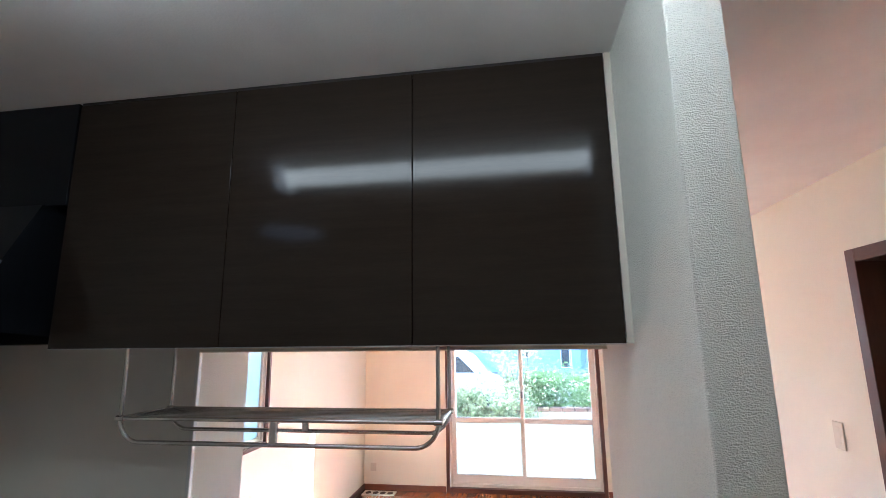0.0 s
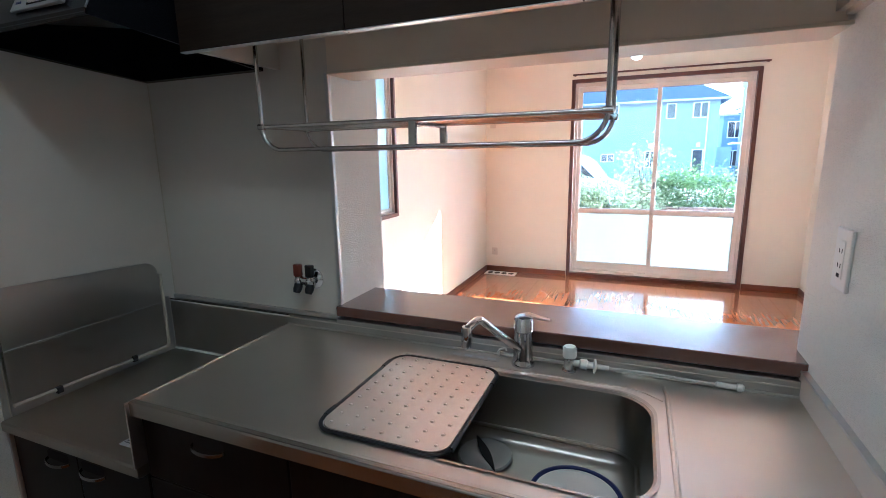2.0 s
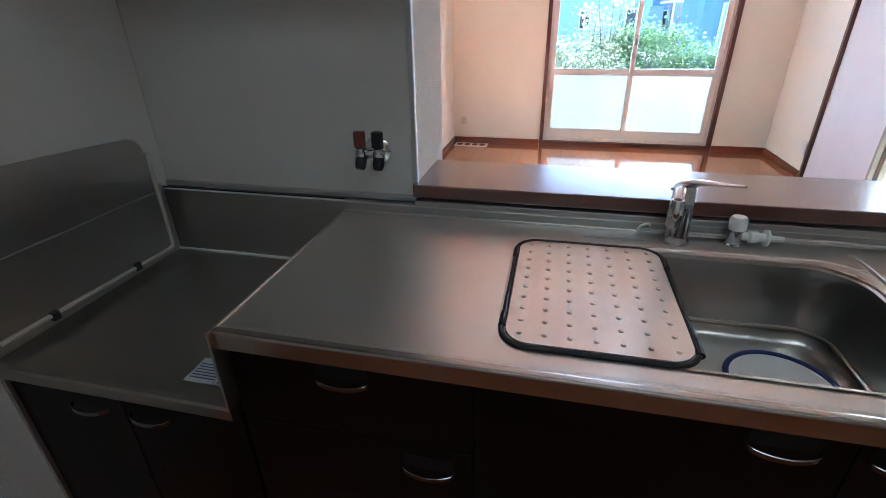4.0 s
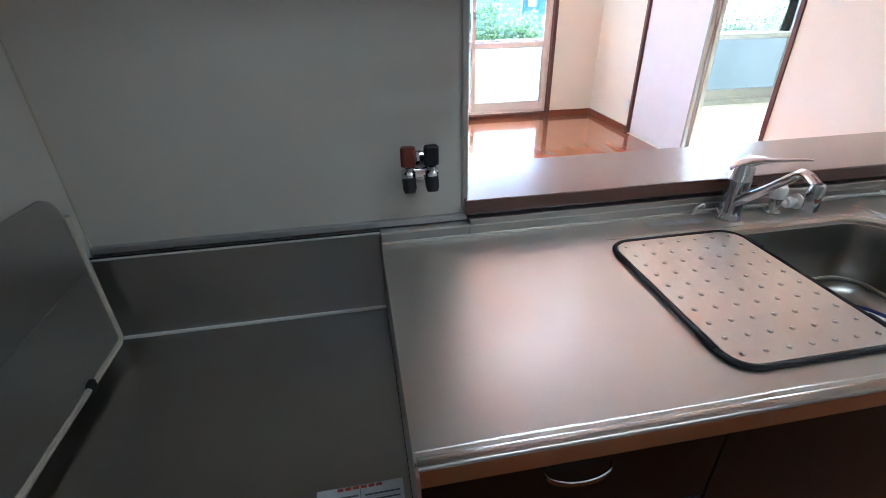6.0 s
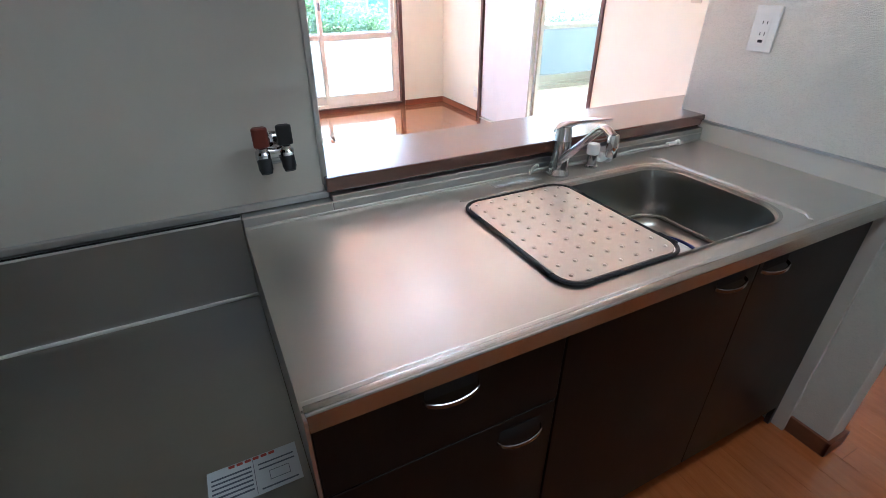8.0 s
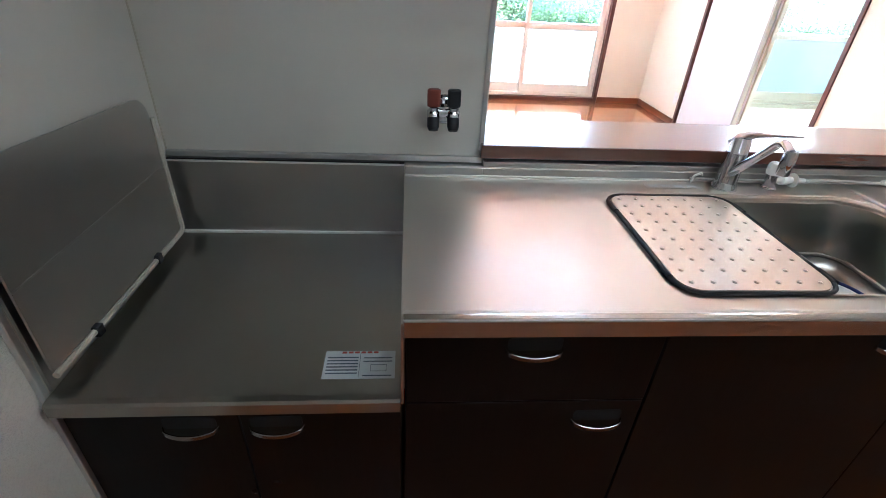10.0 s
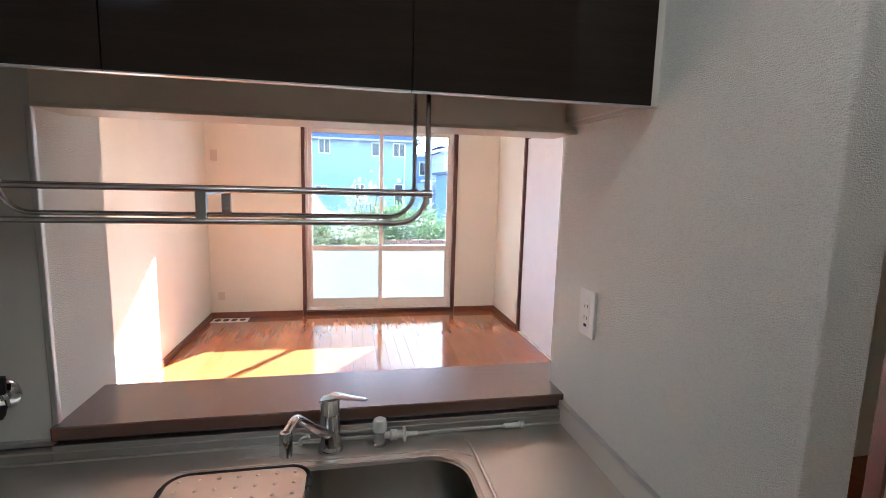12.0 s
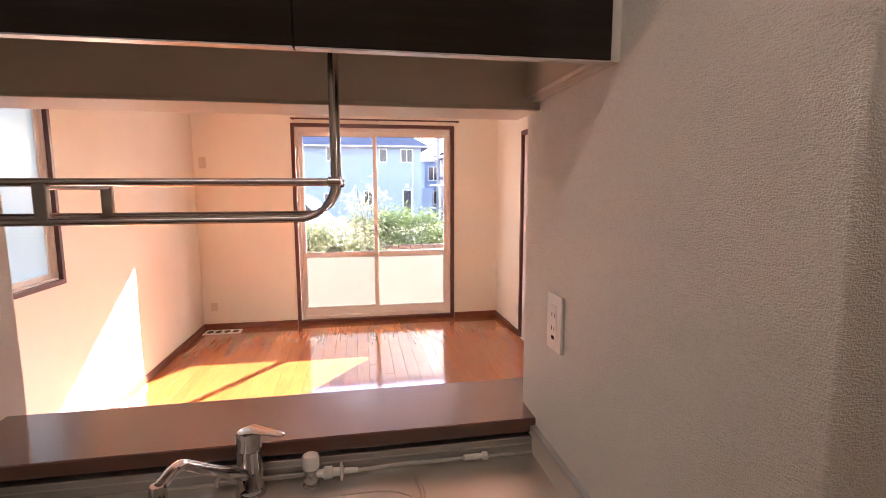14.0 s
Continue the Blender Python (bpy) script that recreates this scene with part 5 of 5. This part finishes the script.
def far_window(parent, x, y, z, w, h, leaves=2):
    win = blocks("window", [(x - w / 2 - 0.06, x + w / 2 + 0.06, y - 0.05, y - 0.001, z - h / 2 - 0.06, z - h / 2), (x - w / 2 - 0.06, x + w / 2 + 0.06, y - 0.05, y - 0.001, z + h / 2, z + h / 2 + 0.06),
                            (x - w / 2 - 0.06, x - w / 2, y - 0.05, y - 0.001, z - h / 2, z + h / 2), (x + w / 2, x + w / 2 + 0.06, y - 0.05, y - 0.001, z - h / 2, z + h / 2)], M_WHITE, parent)
    blocks("pane", [(x - w / 2, x + w / 2, y - 0.02, y - 0.002, z - h / 2, z + h / 2)], M_PANE_D, win)
    if leaves == 2:
        blocks("mullion", [(x - 0.03, x + 0.03, y - 0.04, y - 0.02, z - h / 2, z + h / 2)], M_WHITE, win)


def pale_house():
    h = thing("house", (-3.0, 36, GROUND), "pale two-storey house with a dark hipped roof", "house")
    x0, x1, y0, y1, eave = -11.5, 4.02, 32.0, 40.0, 4.32
    blocks("wall", [(x0, x1, y0, y1, GROUND, eave)], M_HOUSE, h)
    hip_roof("roof", x0, x1, y0, y1, eave, 2.9, h)
    for x, w, z, hh, n in ((3.05, 0.72, 3.72, 0.78, 2), (1.50, 0.42, 3.72, 0.78, 1), (-7.0, 1.6, 3.6, 1.0, 2), (-1.76, 0.62, 3.80, 0.8, 2), (-1.95, 0.7, 1.05, 0.4, 2), (0.50, 0.5, 0.95, 0.9, 2), (3.05, 0.5, 0.65, 1.6, 1), (-6.5, 1.6, 0.5, 1.2, 2)):
        far_window(h, x, y0, z, w, hh, n)
    for x, z in ((0.45, 1.75), (3.05, 1.75)):
        block("wall_lamp", (x - 0.1, x + 0.1, y0 - 0.14, y0 - 0.001, z - 0.13, z + 0.13), M_WHITE, h)
    bar("downpipe", [(3.42, y0 - 0.06, GROUND), (3.42, y0 - 0.06, eave - 0.2)], 0.04, M_WHITE, h)
    blocks("band", [(x0, x1, y0 - 0.03, y0 - 0.001, 2.02, 2.14)], M_HOUSE, h)
    bm = bmesh.new()
    box_into(bm, x1 + 0.001, x1 + 0.9, y0 + 1.0, y0 + 5, GROUND, 1.6)
    finish("porch", bm, M_HOUSE, h)


pale_house()


def blue_house():
    h = thing("house", (7.5, 46, GROUND), "deep blue two-storey house with a gabled roof", "house")
    x0, x1, y0, y1, eave = 5.6, 12.5, 42.0, 50.0, 4.0
    blocks("wall", [(x0, x1, y0, y1, GROUND, eave)], M_HOUSE_B, h)
    hip_roof("roof", x0, x1, y0, y1, eave, 1.3, h, 0.4)
    for x, z in ((6.4, 2.9), (8.5, 2.9), (6.4, 0.8), (9.0, 0.8)):
        far_window(h, x, y0, z, 0.9, 1.1)


blue_house()


def small_white_house():
    h = thing("house", (9.5, 30, GROUND), "white house with a dark roof and a carport", "house")
    blocks("wall", [(6.5, 14.0, 34.0, 40.0, GROUND, 3.9)], M_HOUSE_W, h)
    hip_roof("roof", 6.5, 14.0, 34.0, 40.0, 3.9, 1.2, h, 0.35)
    for x, z in ((7.2, 3.0), (9.0, 3.0), (7.3, 0.9)):
        far_window(h, x, 34.0, z, 0.7, 0.9)
    blocks("carport_roof", [(5.0, 8.4, 31.0, 35.0, 1.75, 1.85)], M_WHITE, h)
    for x in (5.1, 6.6, 8.2):
        bar("carport_post", [(x, 31.2, GROUND), (x, 31.2, 1.75)], 0.06, M_WHITE, h)


small_white_house()


def dark_annex():
    """The building across the lane seen past the garden: boarded front, door, meter box, condenser unit."""
    h = thing("shed", (8.3, 22, GROUND), "blue-grey boarded shed with a framed door and meter box", "shed")
    x0, x1, y0 = 4.1, 12.5, 20.5
    blocks("wall", [(x0, x1, y0, 24.0, GROUND, 2.0)], M_HOUSE_B, h)
    blocks("rib", [(x0 + 0.1 + 0.3 * k, x0 + 0.14 + 0.3 * k, y0 - 0.03, y0 - 0.0005, GROUND, 2.0) for k in range(27)], M_HOUSE_B, h)
    blocks("roof", [(x0 - 0.2, x1 + 0.2, y0 - 0.3, 24.2, 2.001, 2.12)], M_ROOF, h)
    door = blocks("door", [(4.75, 5.55, y0 - 0.06, y0 - 0.031, GROUND, 1.5)], M_HOUSE, h)
    blocks("frame", [(4.69, 4.75, y0 - 0.075, y0 - 0.031, GROUND, 1.56), (5.55, 5.61, y0 - 0.075, y0 - 0.031, GROUND, 1.56), (4.75, 5.55, y0 - 0.075, y0 - 0.031, 1.5, 1.56)], M_WHITE, door)
    block("meter_box", (5.85, 6.15, y0 - 0.15, y0 - 0.031, 0.5, 0.95), M_WHITE, h)
    bar("conduit", [(6.0, y0 - 0.06, 0.95), (6.0, y0 - 0.06, 2.0)], 0.025, M_WHITE, h)
    c = thing("condenser", (6.75, 20.2, GROUND), "pale outdoor condenser unit beside the shed", "condenser")
    block("case", (6.4, 7.1, 20.05, 20.33, GROUND + 0.06, GROUND + 0.66), M_WHITE, c, bevel=0.015)
    turned("grille", [(0.24, 0.0), (0.24, 0.012), (0.2, 0.02), (0.03, 0.02)], (6.65, 20.049, GROUND + 0.36), M_GREYP, c, axis="Y", n=24)
    blocks("foot", [(6.45, 6.55, 20.08, 20.30, GROUND, GROUND + 0.06), (6.95, 7.05, 20.08, 20.30, GROUND, GROUND + 0.06)], M_GREYP, c)


dark_annex()


def utility_pole():
    p = thing("utility_pole", (6.15, 38, GROUND), "grey concrete utility pole with crossarms and wires", "utility pole")
    bar("pole", [(6.15, 38, GROUND), (6.15, 38, 8.5)], [0.16, 0.10], M_CONC, p, 12)
    for z in (7.6, 6.9):
        blocks("crossarm", [(5.3, 7.0, 37.85, 37.93, z, z + 0.09)], M_GREYP, p)
    turned("transformer", [(0.28, 0), (0.3, 0.05), (0.3, 0.75), (0.2, 0.85)], (6.15, 37.55, 5.4), M_CONC, p)
    for x, z in ((5.5, 7.7), (6.8, 7.7), (6.4, 7.0)):
        bar("wire", [(x + 20 * (k / 12 - 0.5) * 2, 37.9 + 6 * (k / 12 - 0.5), z - 0.9 * (1 - (2 * k / 12 - 1) ** 2) + 0.9) for k in range(13)], 0.012, M_BLACK, p, 5)


utility_pole()

def slim_pole():
    q = thing("utility_pole", (21.3, 40, GROUND), "slim grey utility pole far behind the garden", "utility pole")
    bar("pole", [(21.3, 40, GROUND), (21.3, 40, 10.5)], [0.2, 0.14], M_CONC, q, 12)
    for z in (9.4, 8.6):
        blocks("crossarm", [(20.3, 22.3, 39.8, 39.9, z, z + 0.1)], M_GREYP, q)


slim_pole()


def parked_van():
    c = thing("van", (-2.05, 15.2, GROUND), "white parked van with dark windows", "van")
    x0 = -3.7
    side = [(0.0, 0.30), (0.0, 0.95), (0.10, 1.15), (0.35, 1.72), (0.6, 1.82), (2.0, 1.80), (2.35, 1.62), (2.75, 1.08), (3.15, 0.95), (3.25, 0.75), (3.25, 0.30)]
    bm = bmesh.new()
    A = [bm.verts.new((x0 + x, 14.5, GROUND + z)) for x, z in side]
    B = [bm.verts.new((x0 + x, 15.95, GROUND + z)) for x, z in side]
    bm.faces.new(A)
    bm.faces.new(B[::-1])
    n = len(side)
    for k in range(n):
        bm.faces.new((A[k], A[(k + 1) % n], B[(k + 1) % n], B[k]))
    finish("body", bm, M_CARW, c, bevel=0.05, smooth=True)
    for pts in ([(0.45, 1.15), (0.58, 1.62), (1.25, 1.64), (1.25, 1.15)], [(1.35, 1.15), (1.35, 1.64), (1.98, 1.62), (2.45, 1.15)]):
        bm = bmesh.new()
        f = bm.faces.new([bm.verts.new((x0 + x, 14.485, GROUND + z)) for x, z in pts])
        g = bmesh.ops.extrude_face_region(bm, geom=[f])
        bmesh.ops.translate(bm, verts=[q for q in g["geom"] if isinstance(q, bmesh.types.BMVert)], vec=(0, 0.02, 0))
        finish("side_window", bm, M_PANE_D, c)
    for x in (0.6, 2.6):
        for y in (14.47, 15.78):
            w = turned("wheel", [(0.28, 0), (0.31, 0.03), (0.31, 0.17), (0.28, 0.2)], (x0 + x, y + 0.2, GROUND + 0.31), M_TYRE, c, axis="Y", n=24)


parked_van()
structure(blocks("fence_rail", [(3.2, 9.0, 24.0, 24.05, 0.55, 0.6), (3.2, 9.0, 24.0, 24.05, 0.15, 0.2)] + [(3.2 + 0.5 * k, 3.25 + 0.5 * k, 24.0, 24.05, GROUND, 0.6) for k in range(12)], M_GREYP), "grey rail fence along the lane")

# ---- floor boards ----
BW, BL = 0.1012, 0.91
bm = bmesh.new()
box_into(bm, -BW / 2 + 0.0004, BW / 2 - 0.0004, -BL / 2 + 0.0004, BL / 2 - 0.0004, -0.0115, 0)
bmesh.ops.bevel(bm, geom=[e for e in bm.edges if all(v.co.z > -0.001 for v in e.verts)], offset=0.0006, segments=1, affect="EDGES")
board_me = bpy.data.meshes.new("floor_board")
bm.to_mesh(board_me)
bm.free()
board_me.materials.append(M_FLOOR)
short_bm = bmesh.new()
for i in range(33):
    x = LX0 + BW * (i + 0.5)
    if x + BW / 2 > LX1 + 0.11:
        break
    shift = (0.0, 0.455, 0.23, 0.68)[i % 4]
    y = 5.71 + shift
    while y > BACK - BL:
        a, b = y - BL, y
        if a < 5.71 and b > BACK:
            if b <= 5.711 and b > 2.2 and a >= BACK:
                o = new("floor_board", board_me)
                o.location = (x, (a + b) / 2, 0)
                under(o, floor)
            else:
                box_into(short_bm, x - BW / 2 + 0.0004, x + BW / 2 - 0.0004, max(a, BACK) + 0.0004, min(b, 5.71) - 0.0004, -0.0115, 0.0)
        y -= BL
rest = finish("floor_boards", short_bm, M_FLOOR, floor)
tagged(rest, kind="stuff")
